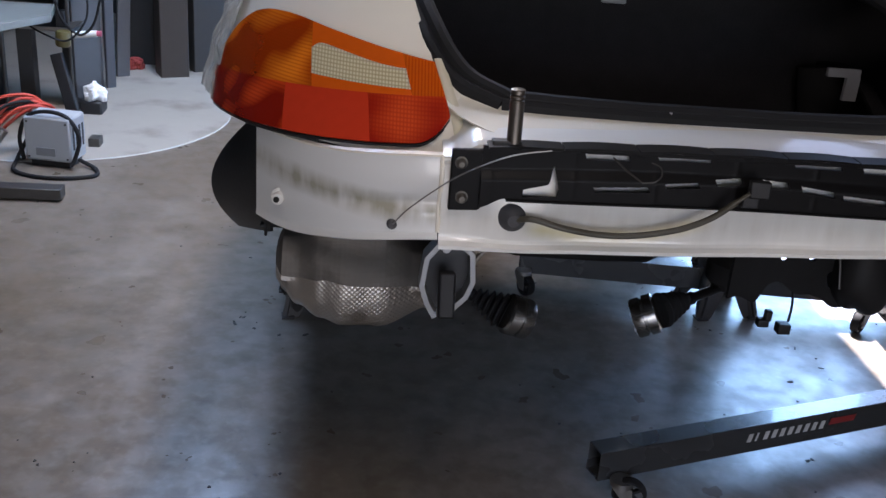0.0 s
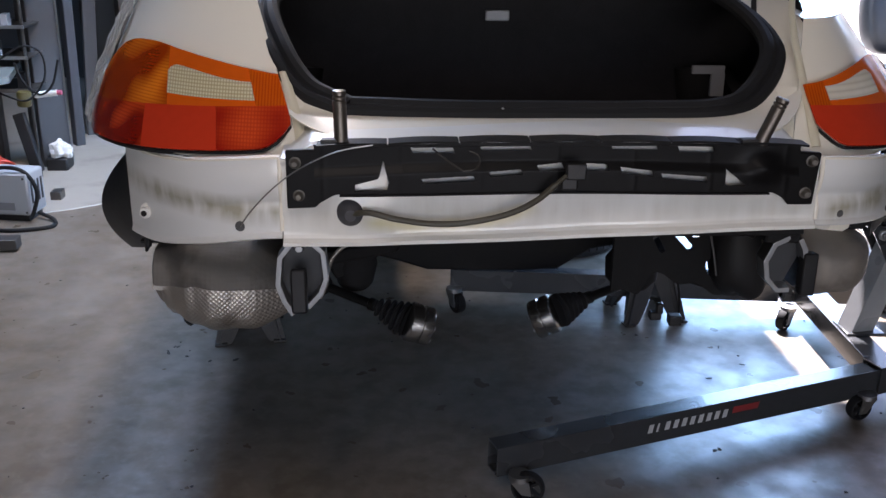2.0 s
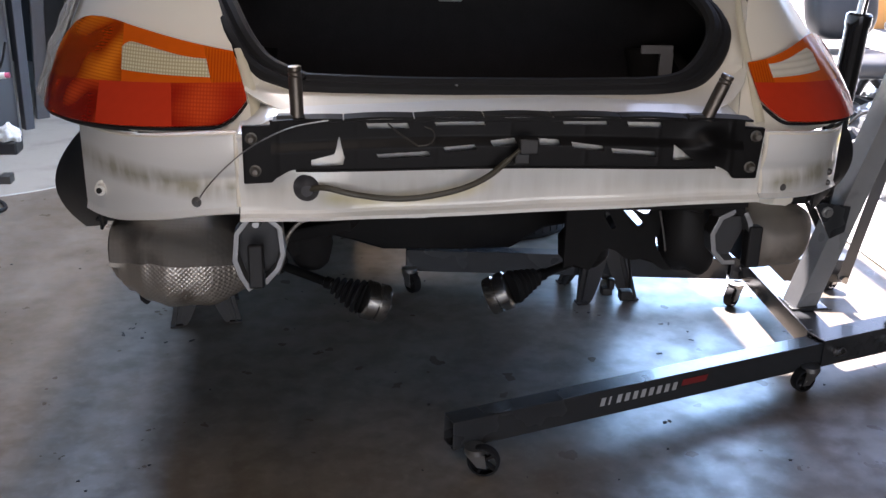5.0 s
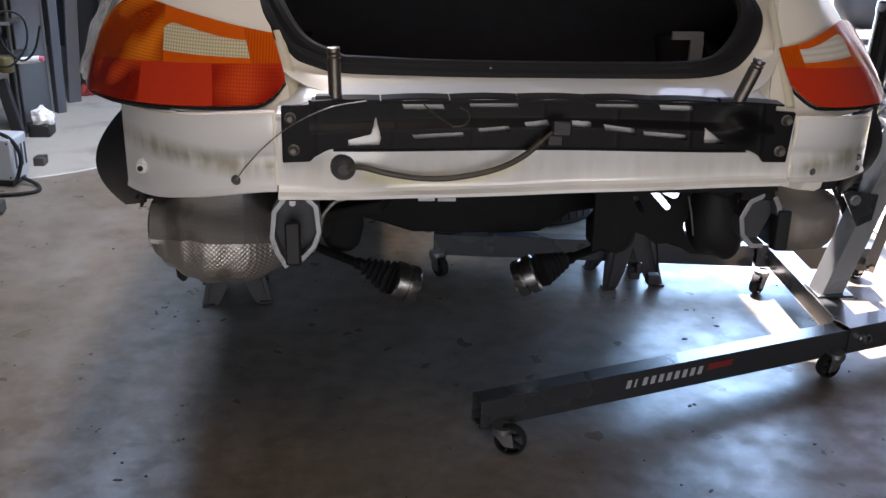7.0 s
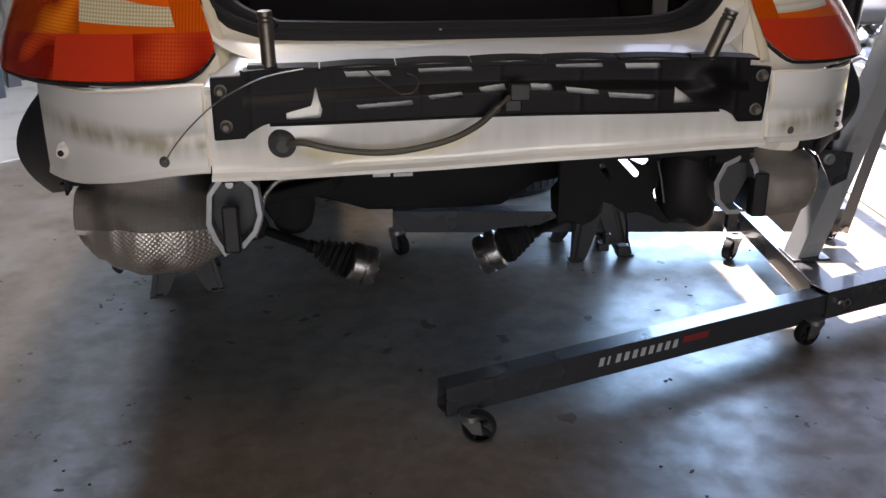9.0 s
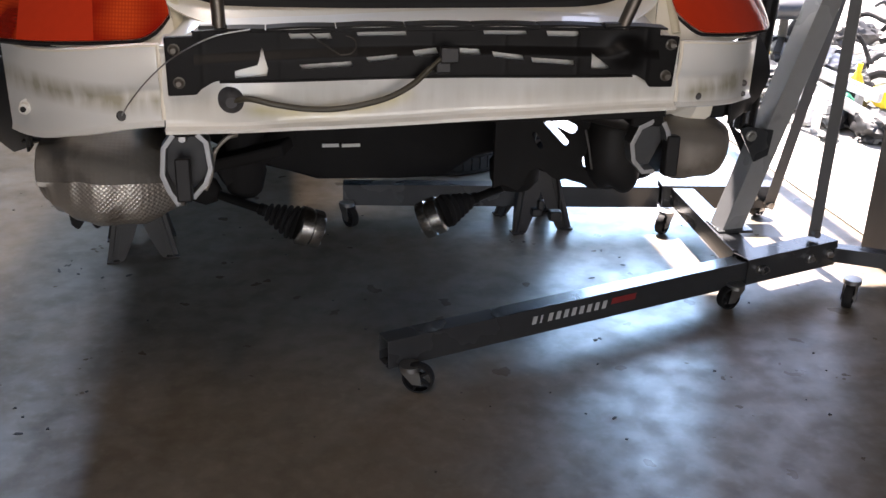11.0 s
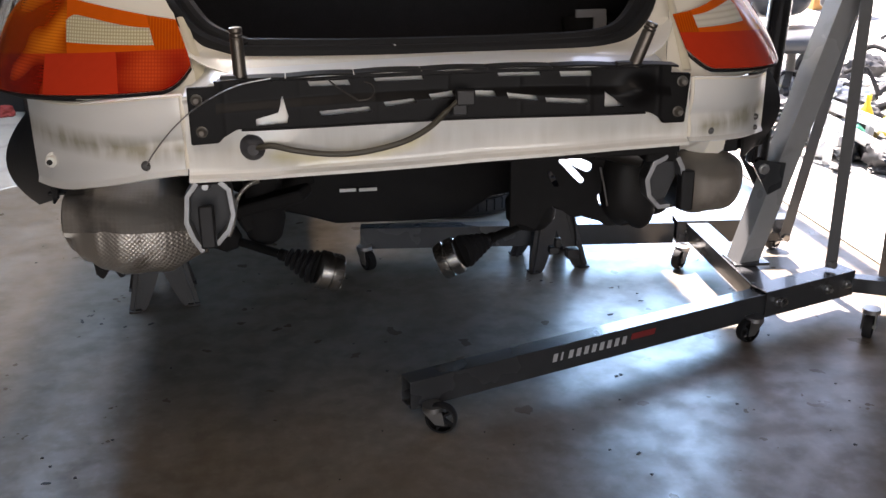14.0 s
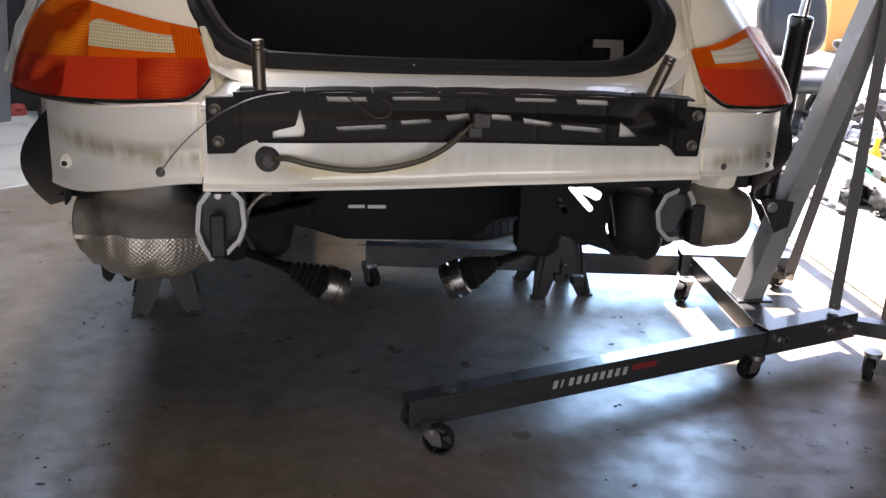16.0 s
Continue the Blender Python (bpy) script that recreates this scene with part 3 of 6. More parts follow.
for s, tone in ((-1, "bright"), (1, "scuffed")):
    tail = new("tail_lamp")
    tail.parent = car
    tail.matrix_parent_inverse = Matrix.Translation((0, -0.3, 0))
    tagged(tail, tone + " red and amber tail lamp with a clear reversing lens")
    def bowl(a, z):
        """Depth of the silvered bowls behind the lens."""
        d = 0.0
        for ac, zc, w, h in ((0.57, 0.985, 0.12, 0.040), (0.52, 1.075, 0.12, 0.045), (0.10, 1.000, 0.07, 0.035), (0.20, 1.062, 0.15, 0.035)):
            d = max(d, 1 - ((a - ac) / w) ** 2 - ((z - zc) / h) ** 2)
        return -0.006 - 0.034 * math.sqrt(max(0.0, d))

    def head(a, s=s):
        return max(split_of(a) + 0.003, smooth_top(s, a))

    def foot(a):
        return max(split_of(a), bottom_of(a) + 0.002)

    def lens_top(a):
        k = (a - 0.08) / 0.26
        return 1.072 + 0.020 * ease(k) - 0.012 * max(0.0, (k - 0.85) / 0.15) ** 2 - (0.006 if s > 0 else 0.0)

    def lens_low(a):
        return 1.043 - 0.004 * a

    bm = bmesh.new()
    patch(bm, s, 0.0, 0.80, lambda a: bottom_of(a) - 0.004, lambda a, s=s: max(bottom_of(a) + 0.003, smooth_top(s, a)) + 0.004, bowl, 0.002, 70, 40)
    part("reflector", bm, MIRROR, tail, "silvered reflector bowls behind the lens")
    bm = bmesh.new()
    patch(bm, s, 0.0, 0.80, lambda a: bottom_of(a) - 0.002, lambda a: bottom_of(a) + 0.001, 0.006, 0.012, 40, 2)
    part("gasket", bm, RUBBER, tail)
    for n, a0, a1, lo_f, hi_f, m, note in (("fog_lens", 0.0, 0.19, bottom_of, foot, DEEPRED if s < 0 else RED, "ribbed dark red lens" if s < 0 else "plain red lens"), ("red_lens", 0.19, 0.42, bottom_of, foot, RED, "red lower lens"), ("side_marker", 0.42, 0.795, bottom_of, foot, REDGRID if s < 0 else RED, "ribbed dark red lens" if s < 0 else "plain red lens"),
                                           ("edge_lens", 0.0, 0.08, split_of, head, AMBERGRID, "ribbed amber lens"), ("amber_lens", 0.08, 0.34, lens_top, head, AMBER, "amber upper lens"), ("amber_rim", 0.08, 0.34, split_of, lens_low, AMBER, ""), ("turn_lens", 0.34, 0.74, split_of, head, AMBERDARK if s < 0 else AMBER, "smoky amber lens" if s < 0 else "amber outer lens")):
        bm = bmesh.new()
        patch(bm, s, a0, a1, lo_f, hi_f, 0.016, 0.003, 26, 12)
        part(n, bm, m, tail, note)
    bm = bmesh.new()
    patch(bm, s, 0.08, 0.34, lens_low, lens_top, 0.0175, 0.003, 24, 8)
    part("reversing_lens", bm, CLEAR if s < 0 else CLOUDY, tail, "clear ribbed reversing lens" if s < 0 else "cloudy clear reversing lens")
    # rubber lip under the lamp
    bm = bmesh.new()
    pipe(bm, [hull(s, a + inner(s, bottom_of(a)) * (1 - a / 0.8), bottom_of(a) - 0.003, 0.010) for a in (0.02, 0.06, 0.12, 0.2, 0.3, 0.4, 0.5, 0.6, 0.7, 0.78)], 0.0017, 8, 3)
    part("rubber_lip", bm, RUBBER, tail)
    # creamy sealant strip between the lamp and the boot channel
    bm = bmesh.new()
    sheet(bm, lambda u, v, s=s: hull(s, -0.030 + 0.026 * v + inner(s, 0.975 + 0.12 * u) - (0.0 if s < 0 else 0.08 * u * u), 0.972 + (0.122 if s < 0 else 0.26) * u, 0.002 + 0.004 * math.sin(3.1 * v)), 16, 5, 0.003)
    part("sealant_strip", bm, mat("cream_sealant", (0.62, 0.57, 0.43), 0.45, var=0.12, scale=25, bump=0.2), tail, "cream sealant strip")

# ---- boot opening ----
RING = [(-0.40, 0.145, 1.028), (-0.2, 0.14, 1.022), (0.0, 0.14, 1.020), (0.2, 0.14, 1.020), (0.37, 0.145, 1.026), (0.45, 0.19, 1.058), (0.503, 0.27, 1.12), (0.50, 0.42, 1.17), (0.44, 0.60, 1.215), (0.3, 0.72, 1.235),
        (0.0, 0.76, 1.245), (-0.3, 0.72, 1.235), (-0.50, 0.60, 1.225), (-0.575, 0.40, 1.20), (-0.545, 0.27, 1.13), (-0.485, 0.19, 1.06), (-0.40, 0.145, 1.028)]
for n, r, dz, k in (("boot_seal", 0.016, 0.002, 1.0), ("seal_lip", 0.017, 0.012, 0.958)):
    bm = bmesh.new()
    pipe(bm, [(x * k, 0.42 + (y - 0.42) * k, z + dz) for x, y, z in RING], r, 10, 6)
    part(n, bm, RUBBER, car, "black rubber boot seal")
# painted channel round the seal
loop = spline(RING[-5:] + RING[1:9], 6)


def channel(u, v):
    f = u * (len(loop) - 1)
    i = min(int(f), len(loop) - 2)
    p = loop[i].lerp(loop[i + 1], f - i)
    s = -1 if p.x < 0 else 1
    side_w = max(ease((abs(p.x) - 0.36) / 0.12), ease((p.y - 0.15) / 0.08))
    foot = Vector((p.x * 1.04, 0.03, 1.0))
    q = hull(s, 0.02, max(0.98, min(p.z + 0.01, 1.3)), -0.002)
    q.y = max(q.y, p.y - 0.1)
    g = foot.lerp(q, side_w)
    r = p.lerp(g, v)
    r.z -= 0.012 * math.sin(math.pi * v) * side_w
    return r


bm = bmesh.new()
sheet(bm, channel, 110, 8, 0.002)
part("boot_channel", bm, WHITE, car, "white painted channel round the boot")
# lined tub
bm = bmesh.new()


def tub(u, v):
    t = 2 * math.pi * u
    c, q = math.cos(t), math.sin(t)
    x = 0.60 * math.copysign(abs(c) ** 0.35, c)
    y = 0.62 + 0.46 * math.copysign(abs(q) ** 0.35, q)
    return (x, y, 0.80 + (min(0.50, 0.205 + 0.8 * (y - 0.16))) * v)


sheet(bm, tub, 64, 8, 0.004)
box(bm, (0, 0.62, 0.80), (1.2, 0.92, 0.01))
part("boot_lining", bm, CARPET, car, "black carpeted boot lining")
bm = bmesh.new()
sheet(bm, lambda u, v: (-0.62 + 1.24 * u, 0.74 + 0.8 * v, 1.235 + 0.05 * math.sin(math.pi * u) + 0.1 * v), 16, 8, 0.01)
part("rear_deck", bm, CARPET, car)
bm = bmesh.new()
box(bm, (0.0, 1.06, 1.10), (0.068, 0.012, 0.03))
part("boot_light", bm, mat("frosted_plastic", (0.35, 0.37, 0.40), 0.3), car, "small frosted boot light", bevel=0.004)
bm = bmesh.new()
box(bm, (0.50, 0.70, 1.013), (0.082, 0.012, 0.020))
box(bm, (0.526, 0.70, 0.975), (0.034, 0.012, 0.058))
part("boot_l_plate", bm, mat("grey_l_plate", (0.30, 0.30, 0.31), 0.5), car, "grey L-shaped plate in the boot")
bm = bmesh.new()
cyl(bm, (0.502, 0.420, 1.152), (0.513, 0.500, 1.279), 0.006, 10)
part("gas_strut", bm, BLACK, car, "thin black boot strut")
bm = bmesh.new()
bmesh.ops.create_uvsphere(bm, u_segments=10, v_segments=6, radius=0.004, matrix=Matrix.Translation((-0.086, 0.135, 1.035)))
part("rivet", bm, ZINC, car)

# ---- bumper beam ----
SLOTS = [((-0.264, -0.032, 0.997), (-0.195, -0.032, 0.997), 0.0045), ((-0.138, -0.032, 1.000), (-0.053, -0.032, 1.001), 0.0035), ((0.104, -0.032, 1.001), (0.180, -0.032, 1.000), 0.0035), ((0.229, -0.032, 0.998), (0.286, -0.032, 0.997), 0.0045),
         ((-0.245, -0.032, 0.937), (-0.155, -0.032, 0.942), 0.0045), ((-0.121, -0.032, 0.950), (-0.068, -0.032, 0.955), 0.0045), ((-0.032, -0.032, 0.961), (0.008, -0.032, 0.965), 0.005), ((0.053, -0.032, 0.964), (0.089, -0.032, 0.962), 0.005),
         ((0.122, -0.032, 0.957), (0.171, -0.032, 0.951), 0.005), ((0.199, -0.032, 0.945), (0.274, -0.032, 0.939), 0.0045)]


def near_slot(x, z):
    z += 0.004 * (z > 0.975)
    for a, b, r in SLOTS:
        dx, dz = b[0] - a[0], b[2] - a[2]
        ln = math.hypot(dx, dz)
        t = ((x - a[0]) * dx + (z - a[2]) * dz) / ln
        d = abs((x - a[0]) * dz - (z - a[2]) * dx) / ln
        if -0.004 < t + 0.4 * (z - a[2]) < ln + 0.004 and d < 1.12 * r:
            return True
    if 0.0 < x + 0.372 < 0.062 - 0.25 * abs(z - 0.935) and 0.919 + 0.06 * (x + 0.345) < z < 0.931 + 0.26 * (x + 0.372) + 0.030 * ease((x + 0.330) / 0.012):
        return True
    return 0.315 < x < 0.356 and 0.926 < z < 0.926 + 0.032 * (0.356 - x) / 0.04


bm = bmesh.new()


def beam_top(x):
    return 1.004 + 0.009 * (1 - (x / 0.45) ** 2)


def beam_low(x):
    return 0.915 + 0.002 * math.cos(x * 9) - 0.02 * ease((abs(x) - 0.40) / 0.05)


def web(u, v):
    x = -0.445 + 0.90 * u
    z = beam_low(x) + (beam_top(x) - beam_low(x)) * v
    hump = 0.016 * (1 - (x / 0.5) ** 2)
    step = ease((z - (0.938 + hump)) / 0.022)
    rib = 0.0006 * max(0.0, math.cos(x * 44)) ** 40
    lump = 0.010 * math.exp(-((x - 0.385) / 0.030) ** 2 - ((z - 0.958) / 0.022) ** 2)
    return (x, -0.028 + 0.011 * step * (1 - lump / 0.010) - lump - 0.024 * ease((z - 1.0015) / 0.005) - rib, z)


sheet(bm, web, 760, 110, 0.003, keep=lambda u, v: not near_slot(-0.445 + 0.90 * u, web(u, v)[2]))
BEAM = mat("satin_black_plastic", (0.0050, 0.0047, 0.0050), 0.42, var=0.25, bump=0.04, spec=0.13)
beam_ob = part("bumper_beam", bm, BEAM, car, "black plastic bumper beam with slots and tabs")
for k in range(7):
    a, b = -0.44 + 0.1286 * k + 0.0012, -0.44 + 0.1286 * (k + 1) - 0.0012
    bm = bmesh.new()
    sheet(bm, lambda u, v, a=a, b=b: (a + (b - a) * u, -0.044 + 0.040 * v, beam_top(a + (b - a) * u) + 0.004 + 0.002 * math.sin(math.pi * u)), 6, 4, 0.004)
    part("top_flange", bm, BEAM, beam_ob)
bm = bmesh.new()
sheet(bm, lambda u, v: (-0.40 + 0.80 * u, -0.034 + 0.03 * v, beam_low(-0.40 + 0.8 * u)), 30, 3, 0.003)
part("bottom_flange", bm, BEAM, beam_ob)
for s in (-1, 1):
    bm = bmesh.new()
    m = Matrix.Translation((0, -0.004, 0)) @ Matrix.Rotation(radians(90), 4, 'X')
    if s < 0:
        outline = [(-0.497, 0.993), (-0.43, 0.995), (-0.39, 0.99), (-0.39, 0.918), (-0.425, 0.905), (-0.445, 0.884), (-0.497, 0.882)]
    else:
        outline = [(0.385, 0.99), (0.43, 0.99), (0.498, 0.985), (0.492, 0.884), (0.445, 0.884), (0.43, 0.905), (0.405, 0.918), (0.385, 0.922)]
    plate(bm, outline, m, 0.012)
    part("end_plate", bm, BEAM, beam_ob, bevel=0.003)
    for dx, z in ((0.0, 0.970), (-s * 0.005, 0.908)):
        bm = bmesh.new()
        x = s * 0.48 + dx
        lathe(bm, (x, -0.015, z), (x, -0.03, z), [(0, 0.0112), (0.2, 0.0112), (0.24, 0.0092), (0.7, 0.0085), (1, 0.005)], 14)
        part("bolt", bm, mat("dull_bolt", (0.15, 0.14, 0.125), 0.5, metal=0.7, var=0.3, scale=80, bump=0.2), beam_ob, "dull zinc flange bolt")
bm = bmesh.new()
box(bm, (0.028, -0.058, 0.964), (0.036, 0.016, 0.03))
box(bm, (0.017, -0.056, 0.941), (0.03, 0.01, 0.024))
part("centre_clip", bm, BLACK, beam_ob, bevel=0.003)
# guide pins
for base, top in (((-0.395, -0.020, 1.006), (-0.397, -0.020, 1.104)), ((0.371, -0.030, 1.007), (0.402, -0.035, 1.092))):
    bm = bmesh.new()
    lathe(bm, base, top, [(0, 0.013), (0.02, 0.0125), (0.80, 0.0125), (0.82, 0.0105), (0.84, 0.0125), (0.88, 0.0125), (0.9, 0.0105), (0.92, 0.0125), (0.99, 0.012), (1, 0.010)], 18)
    pin = part("guide_pin", bm, mat("brown_steel", (0.13, 0.115, 0.10), 0.4, metal=0.85, var=0.3, bump=0.1), car, "dark steel guide pin")
    bm = bmesh.new()
    box(bm, Vector(base) + Vector((-0.012, 0.0, 0.004)), (0.05, 0.02, 0.012))
    part("pin_foot", bm, BLACK, pin, bevel=0.002)

# grommet, cable and wires on the panel
g = Vector((-0.381, 0.0, 0.871))
bm = bmesh.new()
lathe(bm, g, g + Vector((0, -0.026, 0)), [(0, 0.031), (0.25, 0.031), (0.35, 0.026), (0.6, 0.022), (0.8, 0.015), (1, 0.011)], 28)
part("grommet", bm, mat("grey_rubber", (0.045, 0.045, 0.05), 0.6, var=0.2), car, "grey rubber grommet")
bm = bmesh.new()
pipe(bm, [g + Vector((0.0, -0.018, 0)), (-0.348, -0.032, 0.879), (-0.298, -0.040, 0.869), (-0.234, -0.035, 0.858), (-0.170, -0.035, 0.859), (-0.095, -0.040, 0.876), (-0.044, -0.050, 0.904), (-0.010, -0.060, 0.938), (0.010, -0.066, 0.959)], lambda t: 0.0058 if t < 0.88 else 0.004, 10, 8)
part("cable", bm, mat("olive_cable", (0.05, 0.045, 0.032), 0.5, var=0.2, scale=60), car, "dark olive sheathed cable")
bm = bmesh.new()
pipe(bm, [(-0.589, 0.012, 0.840), (-0.568, 0.000, 0.871), (-0.531, -0.030, 0.916), (-0.487, -0.050, 0.957), (-0.439, -0.065, 0.988), (-0.393, -0.070, 1.007), (-0.338, -0.068, 1.016)], 0.0013, 6, 8)
part("wire", bm, STEEL, car, "thin bare wire")
bm = bmesh.new()
pipe(bm, [(-0.232, -0.060, 1.008), (-0.214, -0.062, 0.992), (-0.179, -0.064, 0.968)], 0.0018, 6, 6)
pipe(bm, [(-0.166, -0.060, 1.002), (-0.151, -0.066, 0.996), (-0.148, -0.068, 0.982), (-0.158, -0.066, 0.970), (-0.178, -0.064, 0.967)], 0.0014, 6, 6)
part("wire", bm, DARKSTEEL, car)
# plugs, nuts and drain holes
for p, r in (((-0.590, 0.020, 0.837), 0.0105), ((0.563, 0.015, 0.856), 0.008)):
    bm = bmesh.new()
    c = Vector(p)
    lathe(bm, c + Vector((0, 0.012, 0)), c + Vector((0, -0.006, 0)), [(0, r), (0.7, r), (1, r * 0.6)], 16)
    part("plug", bm, mat("plug_grey", (0.06, 0.06, 0.06), 0.6), car)
c = Vector((-0.802, 0.200, 0.809))
bm = bmesh.new()
lathe(bm, c + Vector((0, 0.02, 0)), c + Vector((-0.006, -0.014, 0)), [(0, 0.017), (0.5, 0.017), (0.52, 0.012), (1, 0.011)], 18)
part("nut_boss", bm, PANEL, car)
bm = bmesh.new()
lathe(bm, c + Vector((-0.006, -0.010, 0)), c + Vector((-0.008, -0.0165, 0)), [(0, 0.006), (1, 0.006)], 12)
part("stud_hole", bm, mat("shadow_black", (0.01, 0.01, 0.01), 0.9), car)
for dz, r in ((0.012, 0.0075), (-0.012, 0.0065)):
    c = Vector((0.716, 0.131, 0.841 + dz))
    bm = bmesh.new()
    lathe(bm, c + Vector((-0.012, 0.009, 0)), c + Vector((0.006, -0.004, 0)), [(0, r), (0.8, r), (1, r * 0.6)], 12)
    part("side_clip", bm, DARKSTEEL, car)
# cream mounting tab and rubber stop under the corner
bm = bmesh.new()
plate(bm, [(0.632, 0.790), (0.700, 0.792), (0.694, 0.752), (0.672, 0.738), (0.642, 0.742)], Matrix.Translation((0, 0.235, 0)) @ Matrix.Rotation(radians(90), 4, 'X'), 0.008)
part("mounting_tab", bm, WHITE, car, "cream painted mounting tab", bevel=0.002)
bm = bmesh.new()
box(bm, (0.716, 0.262, 0.765), (0.040, 0.05, 0.044))
part("rubber_stop", bm, RUBBER, car, bevel=0.006)

# ---- underside ----
bm = bmesh.new()
sheet(bm, lambda u, v: (-0.50 + 1.0 * u, 0.02 + 0.55 * v, 0.832 - 0.008 * v), 12, 10, 0.02)
part("floor_pan", bm, UNDER, car, "black underbody floor")
bm = bmesh.new()
for x0, x1, z0, z1 in ((-0.50, 0.50, 0.803, 0.823),):
    box(bm, ((x0 + x1) / 2, 0.05, (z0 + z1) / 2), (x1 - x0, 0.03, z1 - z0))
part("cross_member", bm, UNDER, car, bevel=0.004)
for s in (-1, 1):
    bm = bmesh.new()
    beam(bm, (s * 0.47, 0.04, 0.805), (s * 0.52, 1.2, 0.76), 0.07, 0.04)
    part("chassis_rail", bm, UNDER, car, bevel=0.006)
    bm = bmesh.new()
    sheet(bm, lambda u, v, s=s: (s * (0.56 + 0.24 * math.sin(1.57 * v)), 0.42 + 0.88 * u, 0.79 + 0.20 * math.sin(math.pi * u) - 0.06 * v * v), 16, 8, 0.01)
    part("wheel_arch", bm, UNDER, car, "black inner wheel arch")
    bm = bmesh.new()
    beam(bm, (s * 0.74, 1.2, 0.56), (s * 0.76, 2.3, 0.56), 0.09, 0.10)
    part("sill", bm, UNDER, car, bevel=0.01)
# unseen belly, sides and deck forward of the axle, added to block stray light
bm = bmesh.new()
box(bm, (0, 3.2, 0.54), (1.44, 1.7, 0.04))
box(bm, (-0.53, 1.76, 0.54), (0.38, 1.18, 0.04))
box(bm, (0.62, 1.76, 0.54), (0.20, 1.18, 0.04))
box(bm, (0, 1.26, 0.54), (1.04, 0.18, 0.04))
box(bm, (-0.21, 1.56, 0.54), (0.42, 0.42, 0.04))
part("belly", bm, UNDER, car, "unseen black belly pan, opened below the engine bay for a light pool", bevel=0.01)
for s in (-1, 1):
    bm = bmesh.new()
    sheet(bm, lambda u, v, s=s: (s * (0.90 - 0.10 * (1 - v) ** 2 + 0.02 * math.sin(u * 3.1)), 1.32 + 2.7 * u, 0.53 + 0.43 * v), 10, 8, 0.01)
    part("door_skin", bm, WHITE, car, "white door skin")
# cut open so that ceiling light falls in a pool under the car
bm = bmesh.new()
sheet(bm, lambda u, v: ((-0.80 + 1.6 * u), 1.15 + 2.9 * v, 1.32 + 0.06 * math.sin(math.pi * u) - 0.35 * max(0.0, v - 0.5)), 48, 58, 0.01, keep=lambda u, v: not (0.075 < u < 0.330 and 0.224 < v < 0.345 + 0.09 * (u < 0.16)))
part("body_deck", bm, WHITE, car, "unseen white rear deck, cut open to pass a light pool")
# unseen plates that stop light leaking down through the fenders
for s in (-1, 1):
    bm = bmesh.new()
    rim = [hull(s, a / 10, 0.962, -0.012) for a in range(4, 11)]
    plate(bm, [(p.x, p.y) for p in rim] + [(rim[-1].x, 1.4), (s * 0.64, 1.4)], Matrix.Translation((0, 0, 0.962)), 0.006)
    part("fender_baffle", bm, UNDER, car)
# unseen baffles against stray light: behind and ahead of the engine bay, and above
bm = bmesh.new()
box(bm, (0, 1.21, 0.99), (1.50, 0.03, 0.74))
part("bay_baffle", bm, UNDER, car, "unseen black baffle between boot and engine bay")
bm = bmesh.new()
box(bm, (0, 2.43, 0.93), (1.62, 0.03, 0.76))
part("cabin_baffle", bm, UNDER, car)
bm = bmesh.new()
box(bm, (0, 1.0, 1.33), (1.60, 0.44, 0.02))
part("shelf_baffle", bm, UNDER, car)
# unseen folding top over the cabin and open boot lid, added to block light
bm = bmesh.new()
sheet(bm, lambda u, v: ((-0.62 + 1.24 * u) * (1 - 0.06 * math.sin(math.pi * v)), 2.46 + 1.05 * v, 1.31 + 0.30 * math.sin(math.pi * v) ** 0.6 * math.sin(math.pi * u) ** 0.35), 20, 20, 0.012)
part("folding_top", bm, mat("black_canvas", (0.018, 0.018, 0.019), 0.9, var=0.2, scale=60, bump=0.2), car, "unseen black canvas folding top")
bm = bmesh.new()
sheet(bm, lambda u, v: ((-0.52 + 1.04 * u) * (1 - 0.18 * v * v), 0.80 + 0.10 * v + 0.03 * math.sin(math.pi * u), 1.31 + 0.62 * v), 16, 12, 0.025)
part("boot_lid", bm, WHITE, car, "unseen white boot lid standing open", bevel=0.006)
# engine-bay bulkhead with its belly pan
bm = bmesh.new()
m = Matrix.Translation((0, 1.15, 0)) @ Matrix.Rotation(radians(90), 4, 'X')
plate(bm, [(-0.60, 0.80), (-0.60, 0.52), (-0.350, 1.100, 0.392)[::2], (-0.280, 1.100, 0.373)[::2], (-0.192, 1.100, 0.344)[::2], (0.059, 1.100, 0.338)[::2], (0.203, 1.100, 0.342)[::2], (0.30, 0.405), (0.385, 0.420), (0.43, 0.46), (0.52, 0.80)], m, 0.12)
part("bulkhead", bm, UNDER, car, "black engine-bay bulkhead", bevel=0.01)
bm = bmesh.new()
box(bm, (-0.152, 1.010, 0.459), (0.05, 0.004, 0.010))
box(bm, (-0.090, 1.010, 0.458), (0.055, 0.004, 0.010))
part("bulkhead_label", bm, mat("pale_tag", (0.7, 0.7, 0.68), 0.5), car, smooth=False)

# silencer heat shields
SHIELD = mat("dimpled_foil", (0.44, 0.41, 0.37), 0.42, metal=0.85, dirt=(0.22, 0.20, 0.175), dirt_scale=9, dirt_at=0.54, var=0.2, scale=15)
nt = SHIELD.node_tree
tc = nt.nodes.new("ShaderNodeTexCoord")
mp = nt.nodes.new("ShaderNodeMapping")
mp.inputs["Rotation"].default_value = (0, radians(45), 0)
vo = nt.nodes.new("ShaderNodeTexVoronoi")
vo.inputs["Scale"].default_value, vo.inputs["Randomness"].default_value = 140.0, 0.0
bp = nt.nodes.new("ShaderNodeBump")
